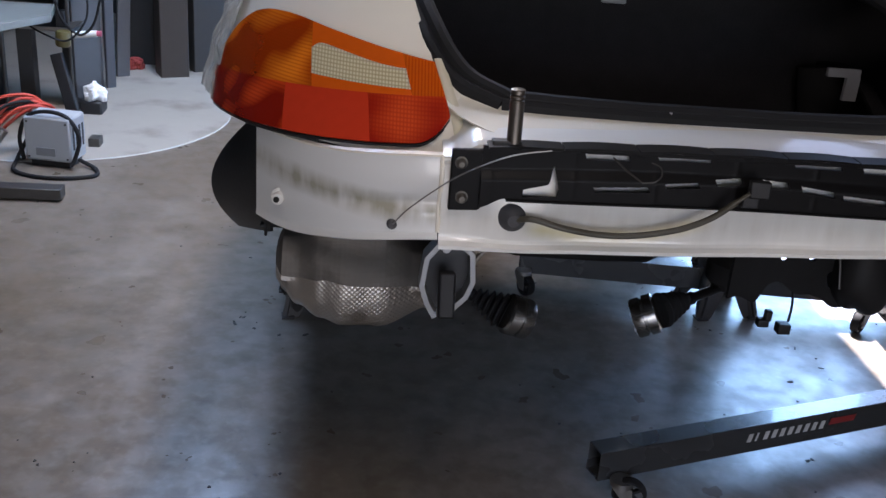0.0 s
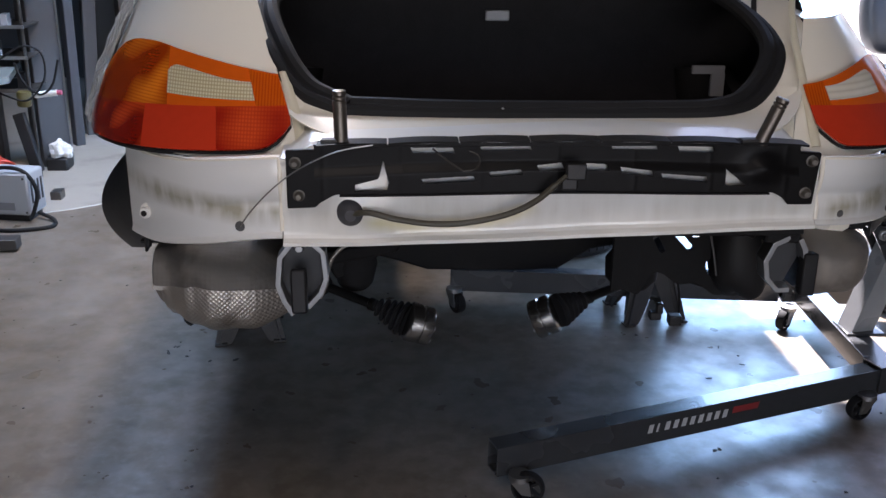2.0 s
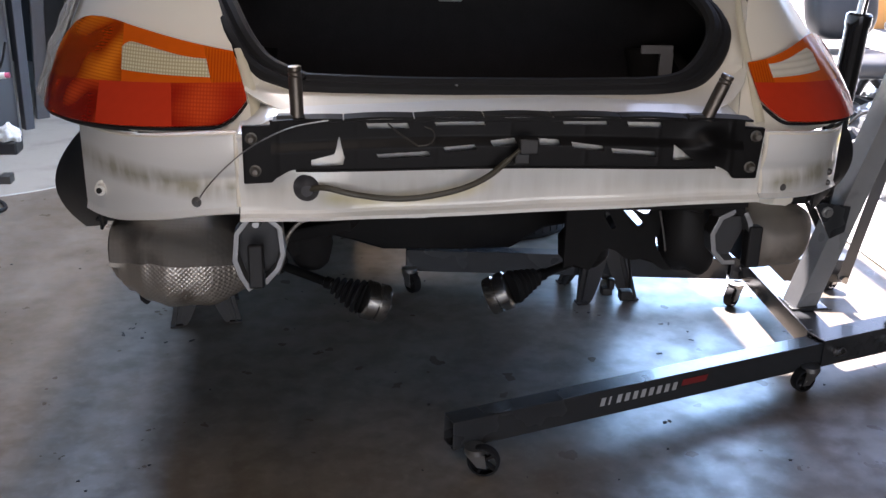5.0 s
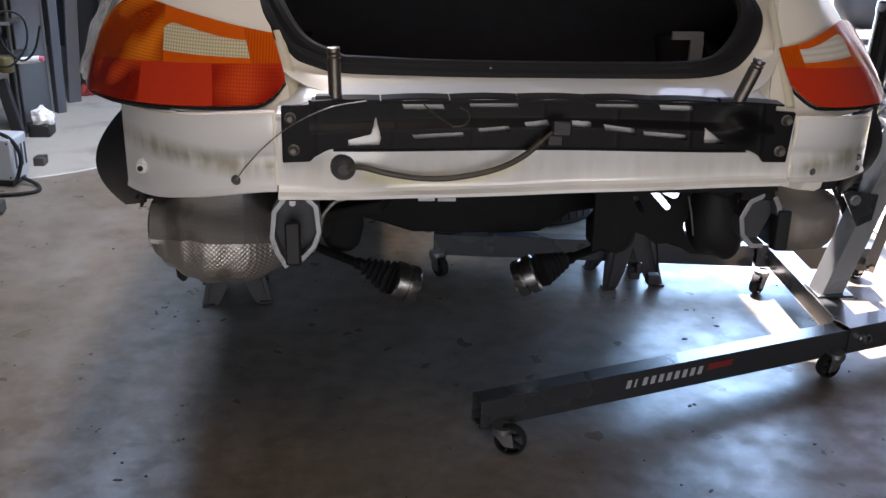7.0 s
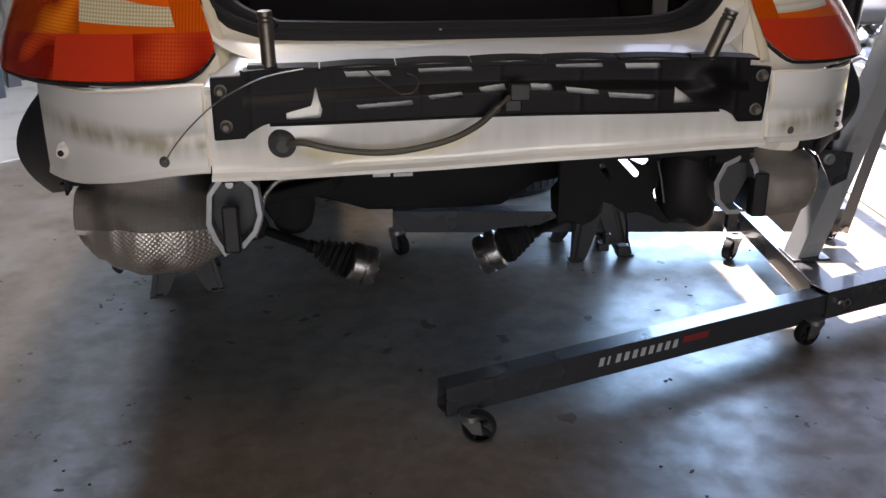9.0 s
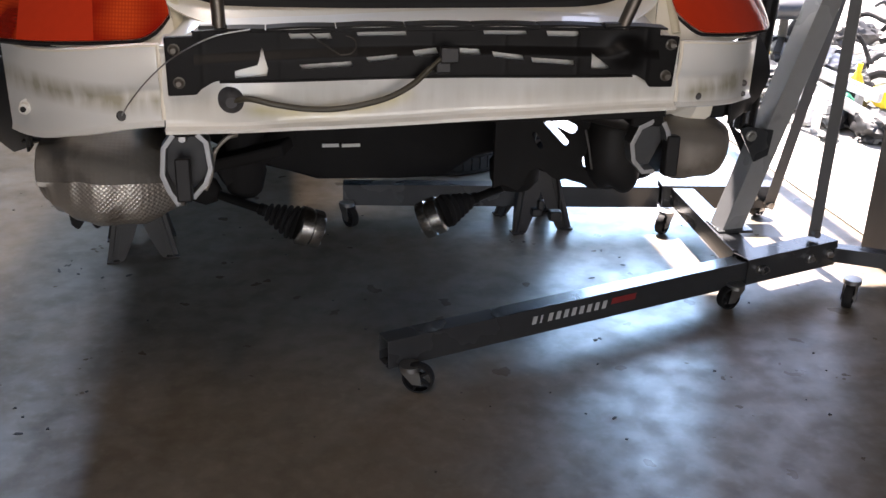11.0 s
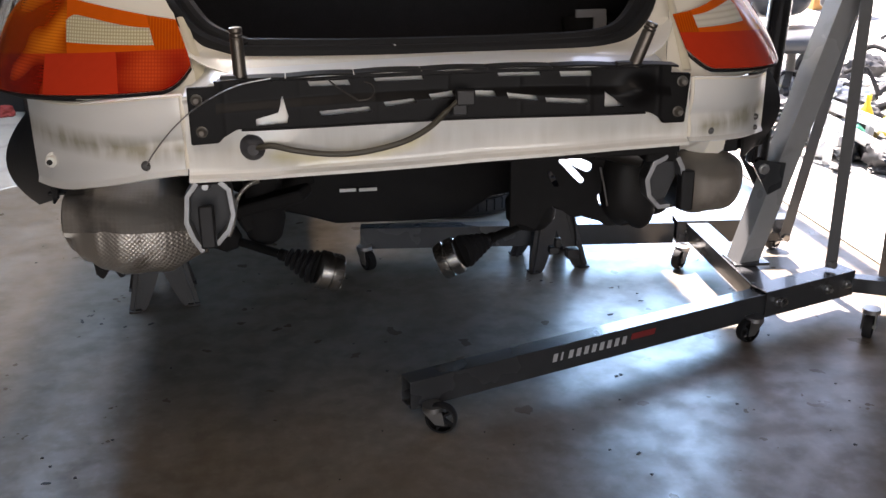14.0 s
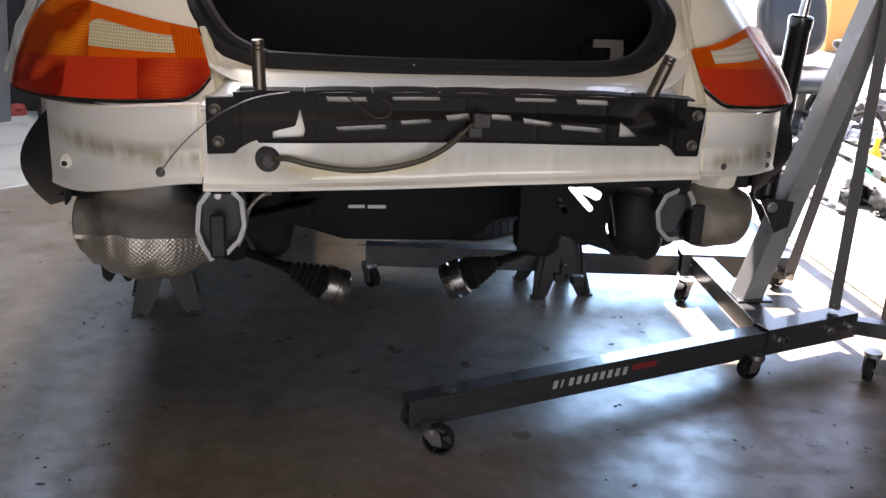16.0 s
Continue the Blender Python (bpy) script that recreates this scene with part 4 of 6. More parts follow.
bp.inputs["Strength"].default_value, bp.inputs["Distance"].default_value = 0.9, 0.003
nt.links.new(tc.outputs["Object"], mp.inputs["Vector"])
nt.links.new(mp.outputs[0], vo.inputs["Vector"])
sx = nt.nodes.new("ShaderNodeSeparateXYZ")
nt.links.new(tc.outputs["Object"], sx.inputs[0])
flat = nt.nodes.new("ShaderNodeMapRange")
for k, v in ((1, -0.745), (2, -0.690), (3, 0.15), (4, 0.80)):
    flat.inputs[k].default_value = v
nt.links.new(sx.outputs[0], flat.inputs[0])
nt.links.new(flat.outputs[0], bp.inputs["Strength"])
nt.links.new(vo.outputs["Distance"], bp.inputs["Height"])
nt.links.new(bp.outputs[0], nt.nodes["Principled BSDF"].inputs["Normal"])
# dusty foil of the left shield, darkened for the shade on its top
DUSTY_SHADED = mat("shaded_dusty_foil", (0.125, 0.115, 0.104), 0.7, spec=0.2, metal=0.1, var=0.25, scale=18, bump=0.12, bscale=30, dirt=(0.082, 0.075, 0.068), dirt_scale=8, dirt_at=0.5)
dn = DUSTY_SHADED.node_tree
dbump = dn.nodes.new("ShaderNodeBump")
dbump.inputs["Strength"].default_value, dbump.inputs["Distance"].default_value = 0.22, 0.003
dvor = dn.nodes.new("ShaderNodeTexVoronoi")
dvor.inputs["Scale"].default_value, dvor.inputs["Randomness"].default_value = 105.0, 0.1
dtc = dn.nodes.new("ShaderNodeTexCoord")
dn.links.new(dtc.outputs["Object"], dvor.inputs["Vector"])
dn.links.new(dvor.outputs["Distance"], dbump.inputs["Height"])
dn.links.new(dn.nodes["Principled BSDF"].inputs["Normal"].links[0].from_socket, dbump.inputs["Normal"])
dn.links.new(dbump.outputs[0], dn.nodes["Principled BSDF"].inputs["Normal"])
# brown dusty foil of the right shield, lightened for sunlight off the floor
BROWNFOIL_LIT = mat("lit_brown_dusty_foil", (0.235, 0.205, 0.175), 0.6, metal=0.2, var=0.25, scale=18, bump=0.15, bscale=30, dirt=(0.14, 0.12, 0.10), dirt_scale=8, dirt_at=0.5)
for s, x0, x1, y0, zc, rz0 in ((-1, -0.812, -0.505, 0.26, 0.656, 0.100), (1, 0.575, 0.768, 0.29, 0.677, 0.067)):
    def can(u, v, s=s, x0=x0, x1=x1, y0=y0, zc=zc, rz0=rz0):
        x = x0 + (x1 - x0) * u
        e = u if s < 0 else 1 - u
        fat = math.sin(min(1.0, 0.03 + e / 0.55) * math.pi / 2) ** 0.75 * (1 - 0.22 * max(0.0, (e - 0.72) / 0.28) ** 2)
        if s < 0:
            fat = steps([(0.0, 0.30), (0.05, 0.50), (0.14, 0.72), (0.30, 0.92), (0.46, 1.0), (0.66, 0.95), (1.0, 0.62)], e)
            if math.sin(2 * math.pi * v) > 0:
                fat = max(fat, 0.72 * min(1.0, e / 0.08 + 0.40))
        t = 2 * math.pi * v
        c, q = math.cos(t), math.sin(t)
        ry, rz = 0.15 * fat, (rz0 * fat + 0.006)
        crease = 0.006 * math.exp(-((e - 0.42) / 0.03) ** 2) * max(0.0, -q) * (s < 0)
        return (x, y0 + ry * math.copysign(abs(c) ** 0.8, c) - crease, zc + 0.045 * (1 - fat) * (0.0 if s < 0 else 0.2) - 0.018 * e * (s < 0) + rz * math.copysign(abs(q) ** 0.75, q) + 0.010 * noise.noise((x * 11, t * 2, s)) + (0.006 * abs(noise.noise((x * 26, t * 5, 3.0))) * max(0.0, 1 - abs(e - 0.34) / 0.2) if s < 0 else 0.0))
    cut = 0.485 if s < 0 else 0.435
    bm = bmesh.new()
    sheet(bm, lambda u, v: can(u, -0.02 + (cut + 0.02) * v), 56, 40, 0.0)
    shield = part("heat_shield", bm, DUSTY_SHADED if s < 0 else BROWNFOIL_LIT, car, "smooth dusty silencer heat shield with a dimpled underside")
    bm = bmesh.new()
    sheet(bm, lambda u, v: can(u, cut + (0.98 - cut) * v), 56, 40, 0.0)
    part("dimpled_underside", bm, SHIELD if s < 0 else BROWNFOIL_LIT, shield, "dimpled silver foil")
    bm = bmesh.new()
    xe = x0 if s < 0 else x1
    box(bm, (xe + s * -0.005, y0 + 0.02, 0.76), (0.05, 0.02, 0.06))
    part("strap", bm, BLACK, shield, bevel=0.003)
    bm = bmesh.new()
    pipe(bm, [((x0 + x1) / 2 - s * 0.12, y0 + 0.1, 0.70), (s * 0.36, 0.42, 0.74), (s * 0.25, 0.5, 0.72)], 0.028, 14, 6)
    part("exhaust_pipe", bm, DARKSTEEL, shield)


def hanger(s, left, right, bar0, bar1, bolt):
    """A folded zinc bracket round a rubber-faced exhaust mount, with its hanging bar."""
    h = new("exhaust_hanger")
    h.parent = car
    h.matrix_parent_inverse = Matrix.Translation((0, -0.3, 0))
    tagged(h, "zinc hexagonal exhaust hanger bracket")
    for run in (left, right):
        bm = bmesh.new()
        run_v = [Vector(p) for p in run]
        rings = []
        for i, p in enumerate(run_v):
            d = (run_v[min(i + 1, len(run_v) - 1)] - run_v[max(i - 1, 0)]).normalized()
            n = Vector((d.z, 0, -d.x)) * 0.0054
            rings.append([bm.verts.new(p + n * a + Vector((0, b, 0))) for a, b in ((-1, -0.021), (1, -0.021), (1, 0.021), (-1, 0.021))])
        for a, b in zip(rings, rings[1:]):
            for q in range(4):
                bm.faces.new((a[q], a[(q + 1) % 4], b[(q + 1) % 4], b[q]))
        bm.faces.new(rings[0][::-1])
        bm.faces.new(rings[-1])
        part("strap", bm, mat("dull_zinc", (0.33, 0.335, 0.34), 0.45, metal=1.0, var=0.18, scale=40, bump=0.1), h, bevel=0.001, smooth=False)
    bm = bmesh.new()
    cx = sum(p[0] for p in left + right) / len(left + right)
    cz = sum(p[2] for p in left + right) / len(left + right)
    outline = [(cx + (p[0] - cx) * 0.9, cz + (p[2] - cz) * 0.95) for p in left] + [(cx + (p[0] - cx) * 0.9, cz + (p[2] - cz) * 0.95) for p in reversed(right)]
    plate(bm, outline, Matrix.Translation((0, left[0][1] + 0.03, 0)) @ Matrix.Rotation(radians(90), 4, 'X'), 0.015)
    part("mount_plate", bm, mat("dull_mount_steel", (0.045, 0.047, 0.050), 0.5, metal=0.3, var=0.25, scale=40, bump=0.1), h)
    bm = bmesh.new()
    beam(bm, bar0, bar1, 0.030, 0.030, (0, 1, 0))
    part("hanging_bar", bm, mat("black_bar_enamel", (0.010, 0.010, 0.011), 0.5, spec=0.25, var=0.2), h, bevel=0.004)
    bm = bmesh.new()
    lathe(bm, Vector(bolt) + Vector((0, 0.02, 0)), Vector(bolt) + Vector((0, -0.008, 0)), [(0, 0.011), (0.5, 0.011), (1, 0.007)], 12)
    part("bolt", bm, ZINC, h)


hanger(-1, [(-0.501, 0.060, 0.791), (-0.522, 0.060, 0.763), (-0.528, 0.060, 0.707), (-0.517, 0.060, 0.673), (-0.500, 0.060, 0.643)],
       [(-0.456, 0.060, 0.791), (-0.439, 0.060, 0.774), (-0.434, 0.060, 0.719), (-0.445, 0.060, 0.688), (-0.472, 0.060, 0.658)],
       (-0.485, 0.020, 0.749), (-0.483, 0.000, 0.666), (-0.486, 0.060, 0.778))
hanger(1, [(0.485, 0.060, 0.797), (0.456, 0.060, 0.783), (0.441, 0.060, 0.747), (0.448, 0.060, 0.710), (0.471, 0.060, 0.685), (0.496, 0.060, 0.686)],
       [(0.506, 0.060, 0.794), (0.518, 0.060, 0.772), (0.523, 0.060, 0.747)],
       (0.532, 0.050, 0.763), (0.528, 0.040, 0.676), (0.480, 0.060, 0.797))


# torn rubber flap hanging below the shield
bm = bmesh.new()
sheet(bm, lambda u, v: (-0.80 + 0.07 * u + 0.006 * v, 0.40 + 0.012 * math.sin(3 * u), 0.545 - (0.075 + 0.012 * math.sin(9 * u)) * v), 12, 4, 0.008)
part("rubber_flap", bm, RUBBER, car, "torn black rubber flap")
# bright rolled edge of the foil beside the hanger
bm = bmesh.new()
pipe(bm, [(-0.382, 0.120, 0.765), (-0.402, 0.110, 0.761), (-0.423, 0.100, 0.742), (-0.433, 0.100, 0.715), (-0.439, 0.100, 0.682), (-0.451, 0.100, 0.654)], 0.0045, 8, 6)
part("foil_edge", bm, SHIELD, car, "rolled edge of dimpled foil")


def drive_shaft(face, mid, boot, end, hub, k_hub=1.0):
    """Loose inner joint, bellows and shaft."""
    d = new("drive_shaft")
    d.parent = car
    d.matrix_parent_inverse = Matrix.Translation((0, -0.3, 0))
    tagged(d, "loose drive shaft with an oily joint and rubber bellows")
    bm = bmesh.new()
    lathe(bm, face, mid, [(0, 0.036), (0.02, 0.050), (0.10, 0.053), (0.42, 0.053), (0.45, 0.047), (0.52, 0.047), (0.55, 0.054), (0.90, 0.054), (0.96, 0.048), (1, 0.04)], 30)
    j = part("joint", bm, mat("oily_steel", (0.40, 0.39, 0.37), 0.22, metal=0.95, var=0.35, scale=25, bump=0.15), d, "oily steel constant-velocity joint")
    m, ln = along(face, mid)
    for k in range(6):
        bm = bmesh.new()
        a = 2 * math.pi * k / 6 + 0.3
        p = m @ Vector((0.040 * math.cos(a), 0.040 * math.sin(a), -0.003))
        q = m @ Vector((0.040 * math.cos(a), 0.040 * math.sin(a), 0.004))
        cyl(bm, p, q, 0.0055, 8)
        part("flange_bolt", bm, ZINC, j)
    bm = bmesh.new()
    lathe(bm, m @ Vector((0, 0, -0.004)), m @ Vector((0, 0, 0.002)), [(0, 0.016), (1, 0.02)], 16)
    part("shaft_end", bm, ZINC, j)
    bm = bmesh.new()
    prof = [(0, 0.046)]
    for k in range(5):
        r = 0.045 - 0.0055 * k
        t = 0.06 + 0.18 * k
        prof += [(t, r - 0.008), (t + 0.07, r + 0.003), (t + 0.11, r + 0.003), (t + 0.16, r - 0.009)]
    prof += [(1, 0.016)]
    lathe(bm, mid, boot, prof, 28)
    part("bellows", bm, RUBBER, d, "black ribbed rubber bellows")
    bm = bmesh.new()
    lathe(bm, boot, end, [(0, 0.017), (0.1, 0.018), (0.12, 0.013), (1, 0.013)], 14)
    part("shaft", bm, mat("oily_black_steel", (0.012, 0.012, 0.012), 0.5, metal=0.6, var=0.3), d)
    bm = bmesh.new()
    lathe(bm, end, hub, [(t, r * k_hub) for t, r in ((0, 0.02), (0.1, 0.04), (0.5, 0.045), (0.6, 0.07), (1, 0.07))], 20)
    part("hub", bm, UNDER, d)


drive_shaft((-0.199, 0.672, 0.322), (-0.264, 0.665, 0.345), (-0.348, 0.700, 0.374), (-0.475, 0.780, 0.395), (-0.70, 0.85, 0.47))
drive_shaft((0.084, 0.690, 0.328), (0.143, 0.680, 0.358), (0.230, 0.720, 0.378), (0.376, 0.800, 0.396), (0.50, 0.95, 0.45), 0.4)

# suspension that hangs behind the shafts
for s in (-1, 1):
    k = new("rear_suspension")
    k.parent = car
    k.matrix_parent_inverse = Matrix.Translation((0, -0.3, 0))
    tagged(k, "dark dusty rear suspension arms and strut")
    bm = bmesh.new()
    ux = 0.60 if s < 0 else 0.74
    lathe(bm, (s * ux, 0.82, 0.40), (s * (ux - 0.02), 0.84, 0.66), [(0, 0.05), (0.1, 0.075), (0.5, 0.08), (0.8, 0.05), (1, 0.04)], 16)
    box(bm, (s * (ux + 0.06), 0.85, 0.50), (0.08, 0.14, 0.16))
    part("upright", bm, UNDER, k, bevel=0.01)
    for p, q, w, hgt in (((0.28, 0.72, 0.55), (0.62, 0.84, 0.44), 0.09, 0.035), ((0.26, 0.98, 0.52), (0.62, 0.86, 0.44), 0.05, 0.04), ((0.30, 0.90, 0.60), (0.56, 0.90, 0.60), 0.05, 0.03)) if s < 0 else (((0.24, 0.98, 0.62), (0.40, 0.9, 0.62), 0.06, 0.05),):
        bm = bmesh.new()
        beam(bm, (s * p[0], p[1], p[2]), (s * q[0], q[1], q[2]), w, hgt)
        part("arm", bm, UNDER, k, bevel=0.008)
    bm = bmesh.new()
    lathe(bm, (s * 0.57, 0.86, 0.60), (s * 0.54, 0.92, 0.98), [(0, 0.03), (0.5, 0.03), (0.52, 0.055), (0.6, 0.05), (1, 0.06)], 16)
    part("strut", bm, UNDER, k)
bm = bmesh.new()
lathe(bm, (-0.405, 0.83, 0.37), (-0.400, 0.85, 0.62), [(0, 0.03), (0.08, 0.05), (0.30, 0.062), (0.55, 0.050), (0.75, 0.058), (1, 0.045)], 20)
beam(bm, (-0.47, 0.80, 0.44), (-0.34, 0.84, 0.50), 0.05, 0.05)
part("knuckle", bm, UNDER, car, "dark oily suspension knuckle", bevel=0.006)
# splash shield and carrier at the driver's far corner
bm = bmesh.new()


def splash(u, v):
    t, p = 2 * math.pi * u, math.pi * (v - 0.5)
    c, q = math.cos(p) ** 0.7, math.sin(p)
    low = max(0.0, -q)
    x = 0.556 + (0.068 + 0.014 * low) * c * math.copysign(abs(math.cos(t)) ** 0.8, math.cos(t)) + 0.016 * low
    y = 0.50 + 0.075 * c * math.copysign(abs(math.sin(t)) ** 0.8, math.sin(t))
    return (x, y, 0.596 + 0.108 * math.copysign(abs(q) ** 0.75, q) + 0.010 * low * math.cos(3 * t) + 0.010 * noise.noise((x * 14, y * 14, q * 2)))


sheet(bm, splash, 36, 24)
part("splash_shield", bm, mat("dusty_black_housing", (0.018, 0.017, 0.017), 0.6, var=0.3, bump=0.1, spec=0.3), car, "rounded black plastic splash housing")
bm = bmesh.new()
lathe(bm, (0.372, 0.80, 0.385), (0.372, 0.80, 0.82), [(0, 0.05), (0.06, 0.072), (0.18, 0.075), (0.24, 0.056), (0.42, 0.058), (0.46, 0.068), (0.62, 0.066), (0.68, 0.056), (1, 0.056)], 22)
part("strut_housing", bm, UNDER, car, "dark dusty strut housing")
bm = bmesh.new()
beam(bm, (0.385, 0.60, 0.530), (0.545, 0.60, 0.474), 0.05, 0.040)
part("lower_arm", bm, UNDER, car, bevel=0.008)
SLITS = [((0.378, 0.500, 0.667), (0.432, 0.500, 0.610), 0.009), ((0.405, 0.500, 0.668), (0.448, 0.500, 0.647), 0.014), ((0.349, 0.500, 0.632), (0.366, 0.500, 0.601), 0.007), ((0.490, 0.500, 0.564), (0.496, 0.500, 0.544), 0.012)]


def solid(u, v):
    p = carrier(u, v)
    for a, b, r in SLITS:
        dx, dz = b[0] - a[0], b[2] - a[2]
        t = max(0.0, min(1.0, ((p[0] - a[0]) * dx + (p[2] - a[2]) * dz) / (dx * dx + dz * dz)))
        if (p[0] - a[0] - t * dx) ** 2 + (p[2] - a[2] - t * dz) ** 2 < r * r:
            return False
    return True


def carrier(u, v):
    x = 0.245 + 0.29 * u
    low = 0.535 - 0.045 * ease((0.34 - u) / 0.12) - 0.055 * max(0.0, (u - 0.4) / 0.6) + 0.008 * math.sin(u * 19)
    return (x, 0.50 + 0.008 * math.sin(u * 7) * math.sin(v * 4), low + (0.80 - low) * v)


bm = bmesh.new()
sheet(bm, carrier, 190, 190, 0.012, keep=solid)
part("carrier", bm, UNDER, car, "black cast suspension carrier with holes")
bm = bmesh.new()
pipe(bm, [(0.467, 0.450, 0.658), (0.480, 0.450, 0.606), (0.491, 0.450, 0.553)], 0.003, 8, 5)
part("brake_line", bm, STEEL, car)
bm = bmesh.new()
pipe(bm, [(0.400, 0.550, 0.601), (0.423, 0.550, 0.523), (0.440, 0.560, 0.454), (0.450, 0.580, 0.397)], 0.0035, 8, 6)
lead = part("sensor_lead", bm, RUBBER, car, "black sensor lead with plugs hanging down")
for p, sz in (((0.439, 0.580, 0.377), (0.034, 0.03, 0.028)), ((0.392, 0.600, 0.381), (0.03, 0.025, 0.022)), ((0.403, 0.600, 0.401), (0.018, 0.02, 0.03))):
    bm = bmesh.new()
    box(bm, p, sz, None)
    part("plug", bm, BLACK, lead, bevel=0.004)
bm = bmesh.new()
box(bm, (-0.826, 0.330, 0.704), (0.055, 0.05, 0.006))
box(bm, (-0.842, 0.330, 0.706), (0.006, 0.05, 0.05))
part("side_bracket", bm, BLACK, car, bevel=0.002)
bm = bmesh.new()
sheet(bm, lambda u, v: (0.572 + 0.072 * u, 0.19 + 0.05 * v, 0.792 - (0.030 + 0.020 * u) * v + 0.004 * math.sin(u * 9 + v * 4)), 16, 8, 0.003)
part("torn_liner", bm, mat("pale_foil", (0.85, 0.82, 0.74), 0.5), car, "crumpled pale liner scrap")
bm = bmesh.new()
box(bm, (0.80, 0.40, 0.745), (0.12, 0.10, 0.05))
box(bm, (0.70, 0.36, 0.765), (0.10, 0.06, 0.03))
part("bumper_bracket", bm, BLACK, car, bevel=0.012)
# wrinkled clear film peeling off the fender beside the lamp
bm = bmesh.new()


def film_sheet(u, v):
    z = 0.93 + 0.32 * v
    p = hull(-1, 0.76 + 0.10 * u - 0.10 * v, z, 0.012 + 0.020 * u * (1 - 0.5 * v))
    return p + Vector((0.010 * noise.noise((u * 5, v * 9, 1)), 0.012 * noise.noise((u * 6, v * 13, 4)), 0))


sheet(bm, film_sheet, 24, 50, 0.0008)
FILM = mat("clear_film", (0.85, 0.84, 0.80), 0.12, var=0.05)
FILM.node_tree.nodes["Principled BSDF"].inputs["Transmission Weight"].default_value = 0.75
part("protective_film", bm, FILM, car, "wrinkled clear protective film peeling off")

# ---- jack stands ----
def jack_stand(m):
    """A pressed-steel stand: four splayed legs joined by webs, a collar, a toothed post and a saddle."""
    j = tagged(new("jack_stand"), "dark grey steel jack stand under the raised car", "jack stand", "jack stands")
    j.matrix_world = Matrix()
    a, b, h = 0.100, 0.036, 0.29
    for k in range(4):
        sx, sy = ((-1, -1), (1, -1), (1, 1), (-1, 1))[k]
        bm = bmesh.new()
        beam(bm, (sx * a, sy * a, 0.0), (sx * b, sy * b, h), 0.032, 0.005, (0, sy, 0.4))
        beam(bm, (sx * a, sy * a, 0.0), (sx * b, sy * b, h), 0.032, 0.005, (sx, 0, 0.4))
        part("leg", bm, STAND, j, smooth=False, bevel=0.001)
        bm = bmesh.new()
        box(bm, (sx * (a - 0.004), sy * (a - 0.004), 0.004), (0.04, 0.04, 0.006))
        part("foot", bm, STAND, j, smooth=False)
    for k in range(4):
        bm = bmesh.new()

        def webf(u, v, k=k):
            x = (u - 0.5) * 2
            arch = 0.50 * max(0.0, 1 - abs(x) / 0.62)
            t = arch + (1 - arch) * v
            w = a + (b - a) * t
            p = Vector((x * w, -w - 0.001, t * h))
            return Matrix.Rotation(k * math.pi / 2, 4, 'Z') @ p

        sheet(bm, webf, 28, 5, 0.003)
        part("web", bm, STAND, j)
    bm = bmesh.new()
    box(bm, (0, 0, h + 0.02), (0.085, 0.085, 0.05))
    part("collar", bm, STAND, j, bevel=0.006)
    bm = bmesh.new()
    box(bm, (0, 0, 0.40), (0.034, 0.034, 0.22))
    for k in range(7):
        box(bm, (0.02, 0, 0.34 + 0.025 * k), (0.012, 0.03, 0.012))
    part("post", bm, DARKSTEEL, j, bevel=0.002)
    bm = bmesh.new()
    box(bm, (0, 0, 0.505), (0.11, 0.06, 0.012))
    for sx in (-1, 1):
        box(bm, (sx * 0.05, 0, 0.52), (0.014, 0.06, 0.03))
    part("saddle", bm, STAND, j, bevel=0.003)
    j.matrix_basis = m
    return j


first = jack_stand(pose(-0.785, 1.36, 0, 0, 0, 8))
copy_thing(first, pose(0.61, 1.47, 0, 0, 0, 8))

# ---- engine hoist ----
hoist = thing("engine_hoist", (1.15, 1.0, 0), "dark grey folding engine hoist on casters", "engine hoist")
N0, N1 = Vector((-0.055, 0.372, 0.108)), Vector((1.09, 0.755, 0.108))
F0, F1 = Vector((-0.085, 1.555, 0.118)), Vector((1.02, 1.425, 0.118))
ND, FD = (N1 - N0).normalized(), (F1 - F0).normalized()


def tube(bm, p0, p1, w, h, t=0.004, up=(0, 0, 1)):
    """An open-ended square tube."""
    a, b = Vector(p0), Vector(p1)
    y = (b - a).normalized()
    x = y.cross(Vector(up)).normalized()
    z = x.cross(y)
    ends = []
    for p in (a, b):
        out = [bm.verts.new(p + x * i * w / 2 + z * k * h / 2) for i, k in ((-1, -1), (1, -1), (1, 1), (-1, 1))]
        inn = [bm.verts.new(p + x * i * (w / 2 - t) + z * k * (h / 2 - t)) for i, k in ((-1, -1), (1, -1), (1, 1), (-1, 1))]
        ends.append((out, inn))
    for k in range(4):
        n = (k + 1) % 4
        bm.faces.new((ends[0][0][k], ends[0][0][n], ends[1][0][n], ends[1][0][k]))
        bm.faces.new((ends[0][1][k], ends[1][1][k], ends[1][1][n], ends[0][1][n]))
        for o, i in ends:
            bm.faces.new((o[k], o[n], i[n], i[k]))


